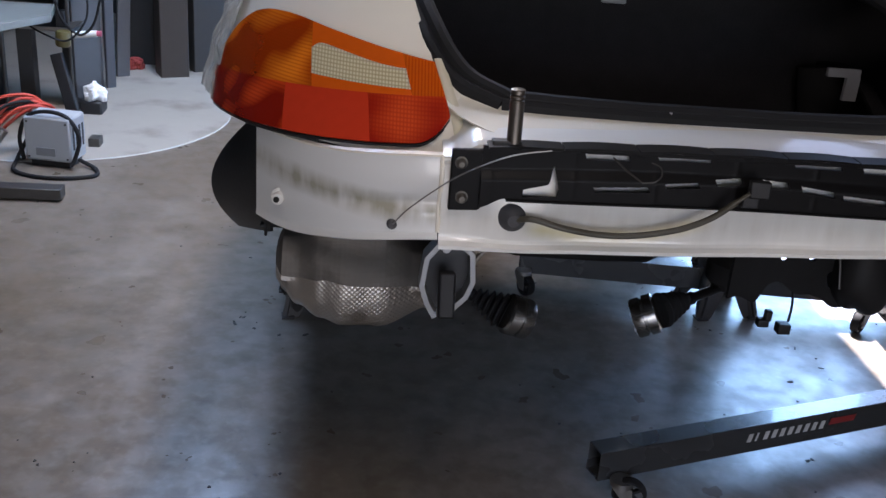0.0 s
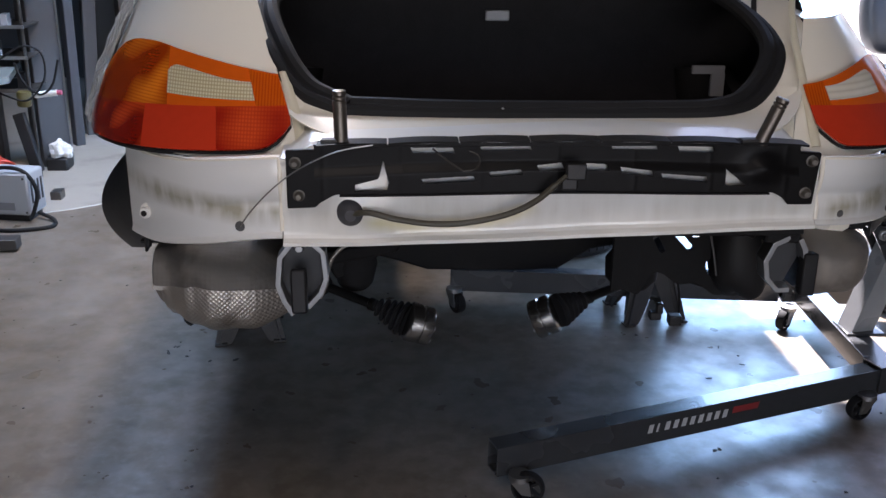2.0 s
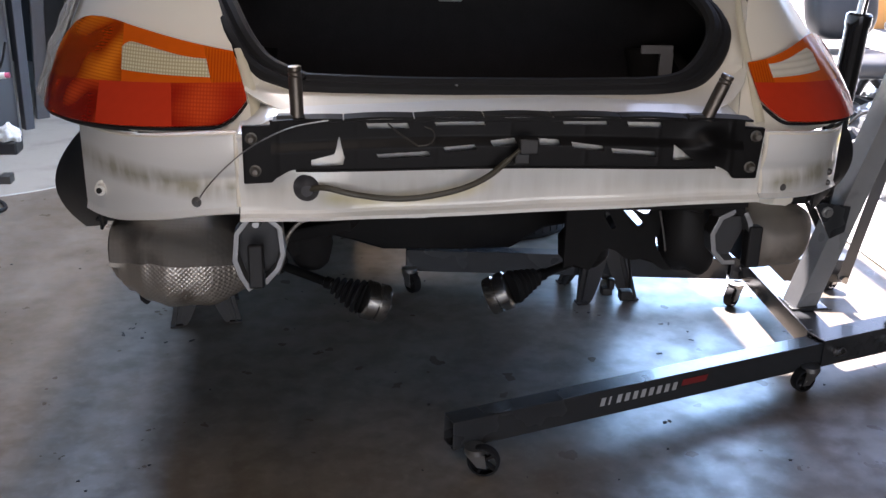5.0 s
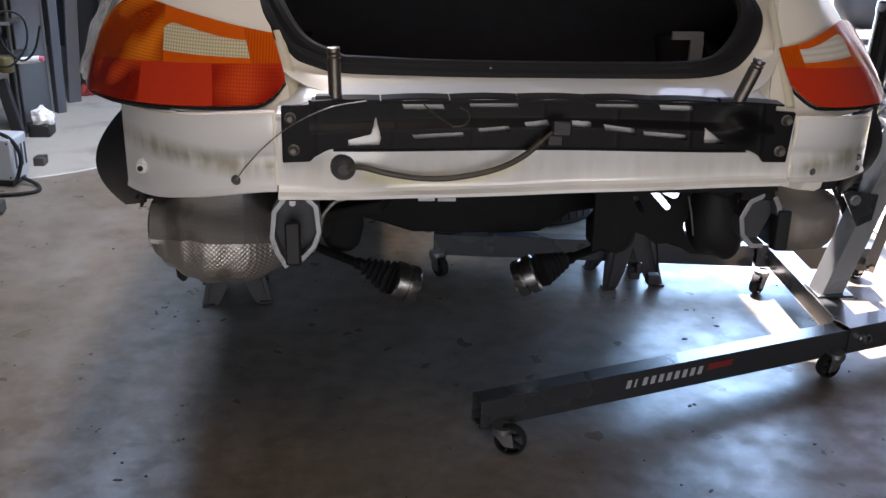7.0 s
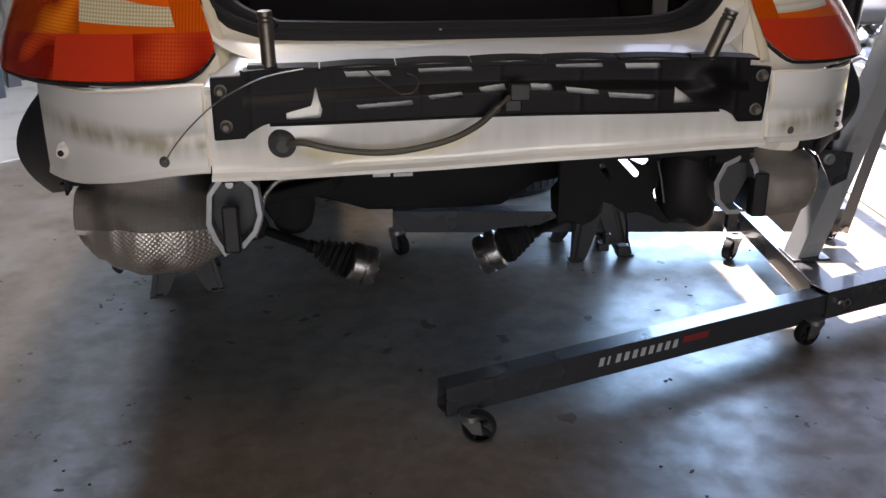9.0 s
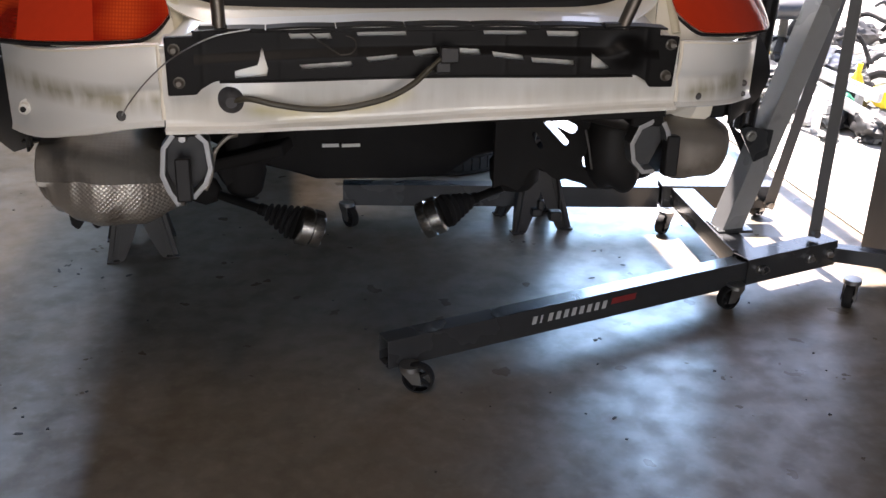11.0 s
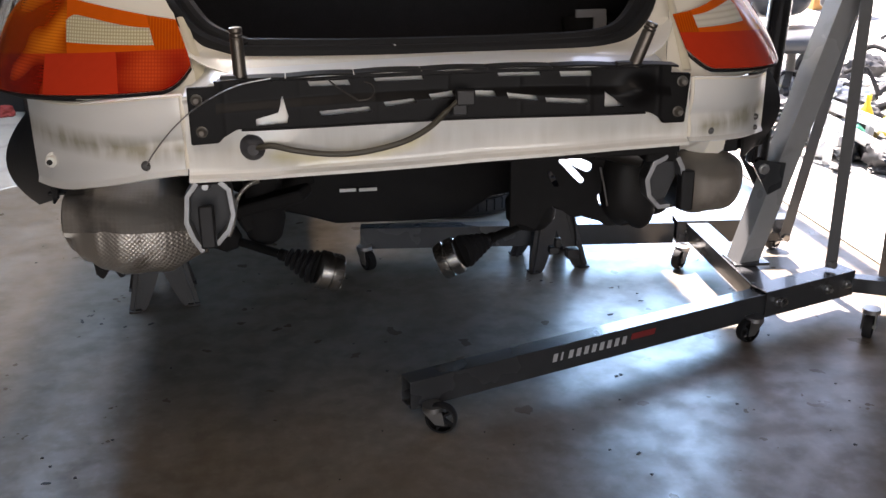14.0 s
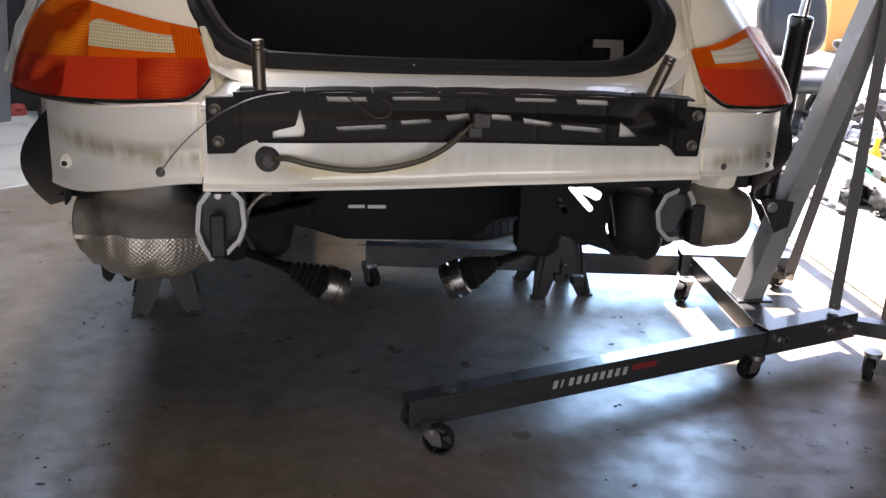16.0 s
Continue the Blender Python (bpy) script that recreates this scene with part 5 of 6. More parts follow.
for a, b in ((N0, N1 + ND * 0.03), (F0, F1 + FD * 0.05)):
    bm = bmesh.new()
    tube(bm, a - Vector((0, 0, 0.010)), b - Vector((0, 0, 0.010)), 0.058, 0.080)
    leg = part("leg", bm, HOIST, hoist, "dark grey square tube leg", smooth=False, bevel=0.003)
    if a is N0:
        side_n = ND.cross(Vector((0, 0, 1))).normalized()
        x0 = N0 + ND * 0.435 + side_n * 0.0302
        # worn white lettering shown as slanted bars, and the red badge
        for k in range(10):
            bm = bmesh.new()
            wide = 0.014 if k != 1 else 0.006
            p = x0 + ND * (0.0262 * k) + Vector((0, 0, -0.016))
            lo = [p, p + ND * wide, p + ND * (wide + 0.005) + Vector((0, 0, 0.024)), p + ND * 0.005 + Vector((0, 0, 0.024))]
            vs = [bm.verts.new(q) for q in lo] + [bm.verts.new(q + side_n * 0.0006) for q in lo]
            bm.faces.new(vs[4:])
            bm.faces.new(vs[:4][::-1])
            for i in range(4):
                bm.faces.new((vs[i], vs[(i + 1) % 4], vs[4 + (i + 1) % 4], vs[4 + i]))
            part("print_bar", bm, mat("worn_white_print", (0.42, 0.42, 0.43), 0.5, var=0.3, scale=200), leg, smooth=False)
        bm = bmesh.new()
        p = x0 + ND * 0.268 + Vector((0, 0, -0.008))
        lo = [p, p + ND * 0.085, p + ND * 0.09 + Vector((0, 0, 0.019)), p + ND * 0.004 + Vector((0, 0, 0.019))]
        vs = [bm.verts.new(q) for q in lo] + [bm.verts.new(q + side_n * 0.0007) for q in lo]
        bm.faces.new(vs[4:])
        bm.faces.new(vs[:4][::-1])
        for i in range(4):
            bm.faces.new((vs[i], vs[(i + 1) % 4], vs[4 + (i + 1) % 4], vs[4 + i]))
        part("red_badge", bm, mat("red_print", (0.22, 0.022, 0.022), 0.45, var=0.25, scale=150), leg, "red badge bar", smooth=False)
# sleeves in which the legs pivot
NS0, NS1 = N0 + ND * 1.215, N0 + ND * 1.60
FS0, FS1 = F0 + FD * 1.17, F0 + FD * 1.60
for a, b in ((NS0, NS1), (FS0, FS1)):
    bm = bmesh.new()
    tube(bm, a - Vector((0, 0, 0.004)), b - Vector((0, 0, 0.004)), 0.074, 0.086)
    sl = part("sleeve", bm, HOIST, hoist, smooth=False, bevel=0.003)
    d = (b - a).normalized()
    n = d.cross(Vector((0, 0, 1))).normalized()
    for t, r in ((0.045, 0.013), (0.26, 0.016), (0.345, 0.014)):
        bm = bmesh.new()
        c = a + d * t + n * 0.036
        lathe(bm, c, c + n * 0.022, [(0, r), (0.5, r), (0.52, r * 0.6), (1, r * 0.55)], 6)
        part("bolt", bm, ZINC, sl, "zinc hex bolt")
    if a is NS0:
        bm = bmesh.new()
        c = a + d * 0.045 + n * 0.05
        pipe(bm, [c, c + d * 0.02 + Vector((0, 0, 0.012)), c + d * 0.035 - Vector((0, 0, 0.006)), c + d * 0.012 - Vector((0, 0, 0.014)), c], 0.002, 6, 5)
        part("hitch_pin", bm, ZINC, sl)
# cross beams
bm = bmesh.new()
C0, C1 = NS0 + ND * 0.06 + Vector((-0.02, 0.03, 0.002)), FS0 + FD * 0.07 + Vector((0, -0.03, 0.0))
tube(bm, C0, C1, 0.08, 0.066)
part("cross_beam", bm, HOIST, hoist, smooth=False, bevel=0.003)
bm = bmesh.new()
tube(bm, NS1 - ND * 0.05 + Vector((0.0, 0.03, -0.012)), NS1 + Vector((0.30, -0.16, -0.012)), 0.05, 0.05)
part("rear_outrigger", bm, HOIST, hoist, smooth=False, bevel=0.003)
# mast, foot plate, gusset
M0 = Vector((1.152, 1.0, 0.14))
M1 = M0 + Vector((0.2874, 0.0, 1.0)) * 1.85
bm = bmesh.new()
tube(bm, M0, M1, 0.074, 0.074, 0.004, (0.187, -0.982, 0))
part("mast", bm, MAST_LIT, hoist, "square tube mast in lightened crane enamel", smooth=False, bevel=0.004)
bm = bmesh.new()
box(bm, (1.165, 1.0, 0.147), (0.12, 0.11, 0.010))
part("foot_plate", bm, HOIST, hoist, bevel=0.002)
for dy in (-0.047, 0.047):
    bm = bmesh.new()
    c = Vector((1.180, 1.0 + dy, 0.44))
    m = Matrix.Translation(c) @ Matrix.Rotation(radians(90), 4, 'X')
    plate(bm, [(-0.050, 0.052), (-0.030, 0.066), (0.062, 0.052), (0.055, -0.030), (0.010, -0.052)], m, 0.006)
    lug = part("ram_lug", bm, HOIST, hoist, smooth=False)
    if dy < 0:
        bm = bmesh.new()
        lathe(bm, c + Vector((-0.012, 0.0, 0.036)), c + Vector((-0.012, -0.024, 0.036)), [(0, 0.018), (0.5, 0.018), (0.52, 0.011), (1, 0.010)], 8)
        part("lug_bolt", bm, ZINC, lug)
R0, R1 = Vector((1.165, 1.0, 0.475)), Vector((1.190, 0.99, 1.072))
bm = bmesh.new()
lathe(bm, R0, R1, [(0, 0.02), (0.02, 0.034), (0.93, 0.034), (0.94, 0.037), (0.99, 0.037), (1, 0.030)], 26)
ram = part("ram_cylinder", bm, mat("gloss_black", (0.012, 0.012, 0.013), 0.18, coat=0.8, var=0.2), hoist, "glossy black hydraulic ram")
bm = bmesh.new()
cyl(bm, R1 - Vector((0, 0, 0.02)), R1 + (R1 - R0) * 0.8 + Vector((0.03, 0, 0)), 0.014, 18)
part("ram_rod", bm, mat("chrome", (0.75, 0.75, 0.76), 0.08, metal=1.0, var=0.03), ram, "chrome ram rod")
# braces, their enamel lightened for the light that falls on them
for p0, p1 in (((1.457, 1.300, 0.087), (1.512, 1.200, 0.705)), ((1.393, 0.860, 0.156), (1.415, 0.900, 1.021))):
    a, b = Vector(p0), Vector(p1)
    b = a + (b - a) * 1.5
    bm = bmesh.new()
    beam(bm, a, b, 0.036, 0.012, (0.7, 1, 0))
    br = part("brace", bm, mat("lit_brace_enamel", (0.10, 0.102, 0.105), 0.35, var=0.2, bump=0.1), hoist, smooth=False, bevel=0.002)
    bm = bmesh.new()
    cyl(bm, a + Vector((0, -0.02, 0.015)), a + Vector((0, 0.02, 0.015)), 0.012, 8)
    part("brace_bolt", bm, ZINC, br)


def caster(c, heading, plate_z, R=0.037):
    """A swivel caster: spoked black wheel, zinc fork and top plate."""
    k = new("caster")
    k.parent = hoist
    k.matrix_parent_inverse = Matrix.Translation((-1.15, -1.0, 0))
    tagged(k, "black spoked caster wheel in a zinc fork")
    m = Matrix.Translation((c[0], c[1], R)) @ Matrix.Rotation(radians(heading), 4, 'Z')
    bm = bmesh.new()
    lathe(bm, m @ Vector((0, -0.013, 0)), m @ Vector((0, 0.013, 0)), [(0, R * 0.83), (0.0, R * 0.95), (0.2, R), (0.8, R), (1.0, R * 0.95), (1.0, R * 0.83)], 30)
    bmesh.ops.delete(bm, geom=[f for f in bm.faces if len(f.verts) > 4], context='FACES_ONLY')
    lathe(bm, m @ Vector((0, -0.012, 0)), m @ Vector((0, 0.012, 0)), [(0, 0.011), (1, 0.011)], 12)
    for q in range(5):
        a = 2 * math.pi * q / 5
        beam(bm, m @ Vector((0.009 * math.cos(a), 0, 0.009 * math.sin(a))), m @ Vector((R * 0.85 * math.cos(a), 0, R * 0.87 * math.sin(a))), 0.007, 0.014, m.to_3x3() @ Vector((0, 1, 0)))
    part("wheel", bm, RUBBER, k, "black spoked wheel")
    for y in (-1, 1):
        bm = bmesh.new()
        mm = m @ Matrix.Translation((0, y * 0.019 + 0.002, 0)) @ Matrix.Rotation(radians(90), 4, 'X')
        plate(bm, [(-0.012, -0.012), (0.012, -0.012), (0.045, plate_z - R - 0.012), (-0.006, plate_z - R - 0.012)], mm, 0.003)
        part("fork", bm, ZINC, k, smooth=False)
    bm = bmesh.new()
    cyl(bm, m @ Vector((0, -0.022, 0)), m @ Vector((0, 0.022, 0)), 0.006, 8)
    part("axle", bm, ZINC, k)
    bm = bmesh.new()
    cyl(bm, m @ Vector((0.022, 0, plate_z - R - 0.014)), m @ Vector((0.022, 0, plate_z - R)), 0.028, 18)
    part("swivel_plate", bm, ZINC, k)


caster((0.030, 0.322), 160, 0.078, 0.042)
caster((1.045, 0.695), 15, 0.080)
caster((-0.065, 1.49), 120, 0.088)
caster((1.06, 1.31), 40, 0.082)
caster((1.425, 0.66), 50, 0.090)
caster((1.49, 1.44), 30, 0.082)

# ---- workshop corner beyond the car ----
GREY = mat("grey_locker_steel", (0.050, 0.049, 0.050), 0.45, var=0.15, scale=12, bump=0.05)
DARKWOOD = mat("dark_brown_wood", (0.030, 0.021, 0.015), 0.6, var=0.35, scale=14, bump=0.2)
CASE = mat("grey_case", (0.36, 0.38, 0.40), 0.38, var=0.06, dirt=(0.30, 0.30, 0.30), dirt_at=0.66)
REDCABLE = mat("red_cable", (0.45, 0.05, 0.028), 0.45, var=0.15)
WHITEBAG = mat("white_plastic", (0.78, 0.78, 0.76), 0.35, var=0.05)

bench = thing("workbench", (-2.6, 3.1, 0), "steel workbench with a pale green-grey top, cluttered beneath", "workbench")
B1 = Vector((-2.083, 3.000, 0.562))
bm = bmesh.new()
m = Matrix.Translation((0, 0, B1.z - 0.03))
plate(bm, [(B1.x, B1.y), (B1.x - 0.28, B1.y - 0.55), (B1.x - 1.4, B1.y - 0.3), (B1.x - 1.2, B1.y + 0.5), (B1.x - 0.1, B1.y + 0.45)], m, 0.035)
part("bench_top", bm, mat("green_grey_steel", (0.15, 0.165, 0.155), 0.4, var=0.12, scale=18, dirt=(0.12, 0.12, 0.11), dirt_at=0.6), bench, bevel=0.004)
for p in ((-2.366, 3.492, 0.000), (-3.2, 2.9, 0.0), (-3.3, 3.4, 0.0)):
    bm = bmesh.new()
    box(bm, (p[0], p[1], (B1.z - 0.03) / 2), (0.075, 0.075, B1.z - 0.03))
    part("leg", bm, GREY, bench, bevel=0.004)
bm = bmesh.new()
box(bm, (-2.9, 3.15, 0.25), (0.9, 0.5, 0.02))
part("shelf", bm, GREY, bench)

# charger on the floor
ch = thing("battery_charger", (-1.97, 2.58, 0), "pale grey metal battery charger with a black lead on the floor", "charger")
mc = Matrix.Translation((-1.985, 2.62, 0.0)) @ Matrix.Rotation(radians(-9), 4, 'Z')
bm = bmesh.new()
box(bm, (0, 0, 0.125), (0.205, 0.15, 0.195), mc)
body_ob = part("case", bm, CASE, ch, bevel=0.010)
bm = bmesh.new()
box(bm, (0, 0.0, 0.015), (0.17, 0.12, 0.03), mc)
part("base", bm, BLACK, ch)
bm = bmesh.new()
box(bm, (-0.01, -0.0765, 0.07), (0.085, 0.003, 0.035), mc)
part("rating_plate", bm, mat("plate_grey", (0.20, 0.21, 0.22), 0.4), body_ob, smooth=False)
for x in (-0.085, 0.085):
    for z in (0.045, 0.20):
        bm = bmesh.new()
        cyl(bm, mc @ Vector((x, -0.073, z)), mc @ Vector((x, -0.079, z)), 0.005, 8)
        part("screw", bm, DARKSTEEL, body_ob)
for k in range(4):
    bm = bmesh.new()
    box(bm, (0.1035, -0.045 + 0.03 * k, 0.13), (0.003, 0.012, 0.10), mc)
    part("side_vent", bm, BLACK, body_ob, smooth=False)
bm = bmesh.new()
pipe(bm, [mc @ Vector(p) for p in ((-0.125, -0.05, 0.02), (-0.13, -0.06, 0.12), (-0.09, -0.06, 0.215), (0.0, -0.06, 0.245), (0.09, -0.06, 0.225), (0.135, -0.06, 0.14), (0.115, -0.07, 0.05), (0.10, -0.085, 0.02))], 0.009, 8, 6)
pipe(bm, [mc @ Vector(p) for p in ((0.11, -0.02, 0.03), (0.20, -0.06, 0.009), (0.22, -0.15, 0.009), (0.06, -0.22, 0.009), (-0.10, -0.18, 0.009), (-0.15, -0.06, 0.02), (-0.125, 0.0, 0.10))], 0.009, 8, 8)
part("lead", bm, RUBBER, ch, "coiled black lead")

jump = thing("jumper_cables", (-2.2, 2.6, 0), "fanned bundle of red jumper cables on the floor", "cable")
rnd = random.Random(4)
JA, JB, JC = Vector((-2.290, 2.600, 0.094)), Vector((-2.213, 2.660, 0.180)), Vector((-2.097, 2.740, 0.204))
for k in range(10):
    bm = bmesh.new()
    o = Vector((0.010 * (k % 5) - 0.02, 0.016 * (k // 5), 0.012 * (k % 3)))
    pipe(bm, [JA + o * 2.2 + Vector((-0.05, -0.02, -0.06)), JA + o * 2.0, JB + o * 2.2 + Vector((rnd.uniform(-.02, .02), 0, rnd.uniform(-.01, .015))), JC + o * 1.5 + Vector((rnd.uniform(-.03, .01), 0, rnd.uniform(-.02, .02))), JC + o + Vector((0.07, 0.05, -0.07)), Vector((JC.x + 0.10, JC.y + 0.07, 0.02))], 0.0075, 8, 6)
    part("strand", bm, REDCABLE if k % 5 != 2 else RUBBER, jump)
bm = bmesh.new()
cyl(bm, (-2.251, 2.550, 0.053), (-2.186, 2.580, 0.151), 0.022, 12)
part("clamp", bm, STEEL, jump, "bare steel clamp")

# black box with drawer fronts, added to make the shade under the bench
bm = bmesh.new()
box(bm, (-2.95, 3.30, 0.33), (0.95, 0.4, 0.64))
chest = part("bench_shade_box", bm, mat("bench_shade_black", (0.014, 0.014, 0.016), 0.5, var=0.2), label="black box added for the dark under the workbench", category="tool chest", bevel=0.01)
for z in (0.15, 0.36, 0.55):
    bm = bmesh.new()
    box(bm, (-2.95, 3.096, z), (0.9, 0.012, 0.15))
    part("drawer", bm, mat("bench_shade_black", (0.014, 0.014, 0.016)), chest, bevel=0.004)
bm = bmesh.new()
a, b = Vector((-1.834, 2.181, 0.020)), Vector((-2.205, 2.171, 0.020))
beam(bm, a + Vector((0, 0, 0.01)), b + Vector((0, 0, 0.01)), 0.07, 0.045)
part("steel_bar", bm, DARKSTEEL, label="dark flat steel bar lying on the floor", category="bar", bevel=0.003)
bm = bmesh.new()
c = Vector((-1.887, 2.879, 0.000))
box(bm, c + Vector((0, 0, 0.022)), (0.05, 0.07, 0.042), None)
part("steel_block", bm, DARKSTEEL, label="small dark steel block on the floor", category="block", bevel=0.003)


def upright(name, foot0, foot1, depth, high, material, label, lean=0.0):
    """A tall panel standing on the floor between two foot points."""
    bm = bmesh.new()
    a, b = Vector(foot0), Vector(foot1)
    d = (b - a).normalized()
    n = Vector((-d.y, d.x, 0))
    low = [a, b, b + n * depth, a + n * depth]
    hi = [p + Vector((0, lean, high)) for p in low]
    vs = [bm.verts.new(p) for p in low + hi]
    for f in ((3, 2, 1, 0), (4, 5, 6, 7), (0, 1, 5, 4), (1, 2, 6, 5), (2, 3, 7, 6), (3, 0, 4, 7)):
        bm.faces.new([vs[i] for i in f])
    return part(name, bm, material, label=label, category=name.replace("_", " "), bevel=0.006, smooth=False)


upright("steel_column", (-2.118, 3.427, 0.000), (-2.009, 3.560, -0.000), 0.10, 2.2, GREY, "tall grey folded steel column in the workshop")
upright("metal_board", (-2.078, 3.873, 0.000), (-2.037, 3.908, 0.000), 0.06, 2.0, mat("dark_steel_panel", (0.05, 0.05, 0.055), 0.5, var=0.2), "narrow dark steel panel leaning upright", 0.1)
upright("leaning_sheet", (-2.087, 4.130, 0.000), (-2.023, 4.173, 0.000), 0.03, 1.1, GREY, "grey metal sheet leaning against the wall", 0.25)
upright("wooden_post", (-1.844, 4.164, 0.000), (-1.694, 4.229, 0.000), 0.16, 2.4, DARKWOOD, "dark brown wooden post in the workshop")
upright("cabinet", (-1.684, 4.344, 0.000), (-1.322, 4.556, 0.000), 0.5, 2.2, mat("dark_cabinet", (0.022, 0.018, 0.015), 0.6, var=0.2), "dark workshop cabinet against the wall")
# plain dark block added to fill the black gap between the posts
upright("storage_shelf", (-2.16, 4.47, 0.0), (-1.69, 4.47, 0.0), 0.45, 2.1, mat("dark_gap_fill", (0.010, 0.009, 0.008), 0.7, var=0.3), "plain dark block against the wall")
# locker door edge with bright trims
bm = bmesh.new()
for x0, x1 in (((-2.009, 3.560, -0.000), 2.1),):
    beam(bm, Vector(x0) + Vector((0.004, -0.012, 0.0)), Vector(x0) + Vector((0.004, -0.012, x1)), 0.008, 0.006, (0, 1, 0))
part("column_trim", bm, ZINC, label="bright metal edge trim on the steel column", category="trim", kind="structure")

# black trolley leg, crate and bag beside the bench
bm = bmesh.new()
beam(bm, (-2.040, 3.100, 0.071), (-2.117, 3.150, 0.355), 0.055, 0.04, (0, 1, 0))
part("trolley_arm", bm, BLACK, label="slanted black metal arm beside the workbench", category="arm", bevel=0.005)
bm = bmesh.new()
c = Vector((-2.054, 3.316, 0.000))
box(bm, c + Vector((0.02, 0.1, 0.035)), (0.11, 0.12, 0.07))
part("plastic_crate", bm, BLACK, label="low black plastic crate on the floor", category="crate", bevel=0.01)


def crumple(name, c, size, material, label, category, seed):
    bm = bmesh.new()
    bmesh.ops.create_icosphere(bm, subdivisions=4, radius=1.0)
    for v in bm.verts:
        d = 0.8 + 0.28 * noise.noise(v.co * 1.7 + Vector((seed, 0, 0))) + 0.22 * abs(noise.noise(v.co * 5 + Vector((seed, 3, 0))))
        v.co = Vector((v.co.x * size[0] * d, v.co.y * size[1] * d, max(-0.55, v.co.z) * size[2] * d)) + Vector(c) + Vector((0, 0, 0.5 * size[2]))
    return part(name, bm, material, label=label, category=category)


crumple("plastic_bag", c + Vector((0.035, 0.08, 0.07)), (0.066, 0.05, 0.062), WHITEBAG, "crumpled white plastic bag on the crate", "bag", 1.0)
crumple("shop_rag", Vector((-2.037, 4.367, 0.000)), (0.065, 0.06, 0.05), mat("red_cloth", (0.22, 0.03, 0.025), 0.9), "crumpled red rag on the floor", "rag", 6.0)
bm = bmesh.new()
pipe(bm, [(-2.124, 3.200, 0.596), (-2.094, 3.200, 0.506), (-2.021, 3.200, 0.439), (-1.953, 3.200, 0.489), (-1.912, 3.200, 0.610)], 0.006, 8, 8)
part("hanging_cable", bm, RUBBER, label="black cable hanging from the bench", category="cable")
bm = bmesh.new()
cyl(bm, (-2.062, 3.250, 0.426), (-1.950, 3.250, 0.439), 0.016, 12)
part("caulk_tube", bm, WHITEBAG, label="white tube with a pink cap lying across the bench frame", category="tube")
bm = bmesh.new()
lathe(bm, (-2.078, 3.150, 0.464), (-2.083, 3.150, 0.392), [(0, 0.03), (0.1, 0.035), (0.9, 0.035), (1, 0.03)], 14)
part("tape_roll", bm, mat("yellow_tape", (0.09, 0.075, 0.025), 0.4), label="yellow and black roll of tape", category="tape")

# wire rack with odd bright parts beside the bench
rack = thing("wire_rack", (-2.35, 3.2, 0), "dark wire rack with odd bright metal parts", "rack")
RA, RB = Vector((-2.402, 3.250, 0.564)), Vector((-2.083, 3.250, 0.586))
for x in (RA.x, RB.x):
    for dy in (0.0, 0.3):
        bm = bmesh.new()
        cyl(bm, (x, 3.25 + dy, 0.0), (x, 3.25 + dy, 1.25), 0.010, 10)
        part("post", bm, DARKSTEEL, rack)
for k, z in enumerate((RB.z - 0.14, RB.z + 0.02, RB.z + 0.17, RB.z + 0.32)):
    bm = bmesh.new()
    box(bm, ((RA.x + RB.x) / 2, 3.40, z), (RB.x - RA.x + 0.02, 0.32, 0.008))
    sh = part("shelf", bm, DARKSTEEL, rack, smooth=False)
    bm = bmesh.new()
    box(bm, ((RA.x + RB.x) / 2, 3.236, z + 0.006), (RB.x - RA.x + 0.03, 0.006, 0.016))
    part("shelf_lip", bm, ZINC, sh, smooth=False)
rnd = random.Random(21)
for k in range(14):
    z = (RB.z - 0.14, RB.z + 0.02, RB.z + 0.17)[k % 3] + 0.004
    x = RA.x + 0.04 + (RB.x - RA.x - 0.08) * rnd.random()
    r, h = rnd.uniform(0.012, 0.03), rnd.uniform(0.03, 0.09)
    bm = bmesh.new()
    if k % 2:
        lathe(bm, (x, 3.28, z), (x, 3.28, z + h), [(0, r), (0.7, r), (0.8, r * 0.5), (1, r * 0.5)], 12)
    else:
        box(bm, (x, 3.29, z + h / 2), (r * 1.6, 0.05, h))
    part(("spray_can", "tin_box")[1 - k % 2], bm, (ZINC, BLACK, CASE, mat("brass_part", (0.5, 0.36, 0.14), 0.35, metal=0.9), DARKSTEEL)[k % 5],
         label=("small spray can on the wire rack", "small metal tin on the wire rack")[1 - k % 2], category=("can", "tin")[1 - k % 2], group="odds on the rack", bevel=0.002)
bm = bmesh.new()
pipe(bm, [(-2.150, 3.100, 0.631), (-2.041, 3.100, 0.692), (-1.956, 3.100, 0.658), (-1.955, 3.100, 0.536), (-2.044, 3.100, 0.432), (-2.148, 3.100, 0.454), (-2.254, 3.120, 0.505)], 0.005, 8, 8)
part("hose_loop", bm, RUBBER, label="thin black hose looped beside the workbench", category="hose")
bm = bmesh.new()
cyl(bm, (-1.950, 3.250, 0.439), (-1.929, 3.250, 0.440), 0.013, 12)
part("tube_cap", bm, mat("pink_cap", (0.6, 0.12, 0.2), 0.4), bpy.data.objects["caulk_tube"], "pink cap")

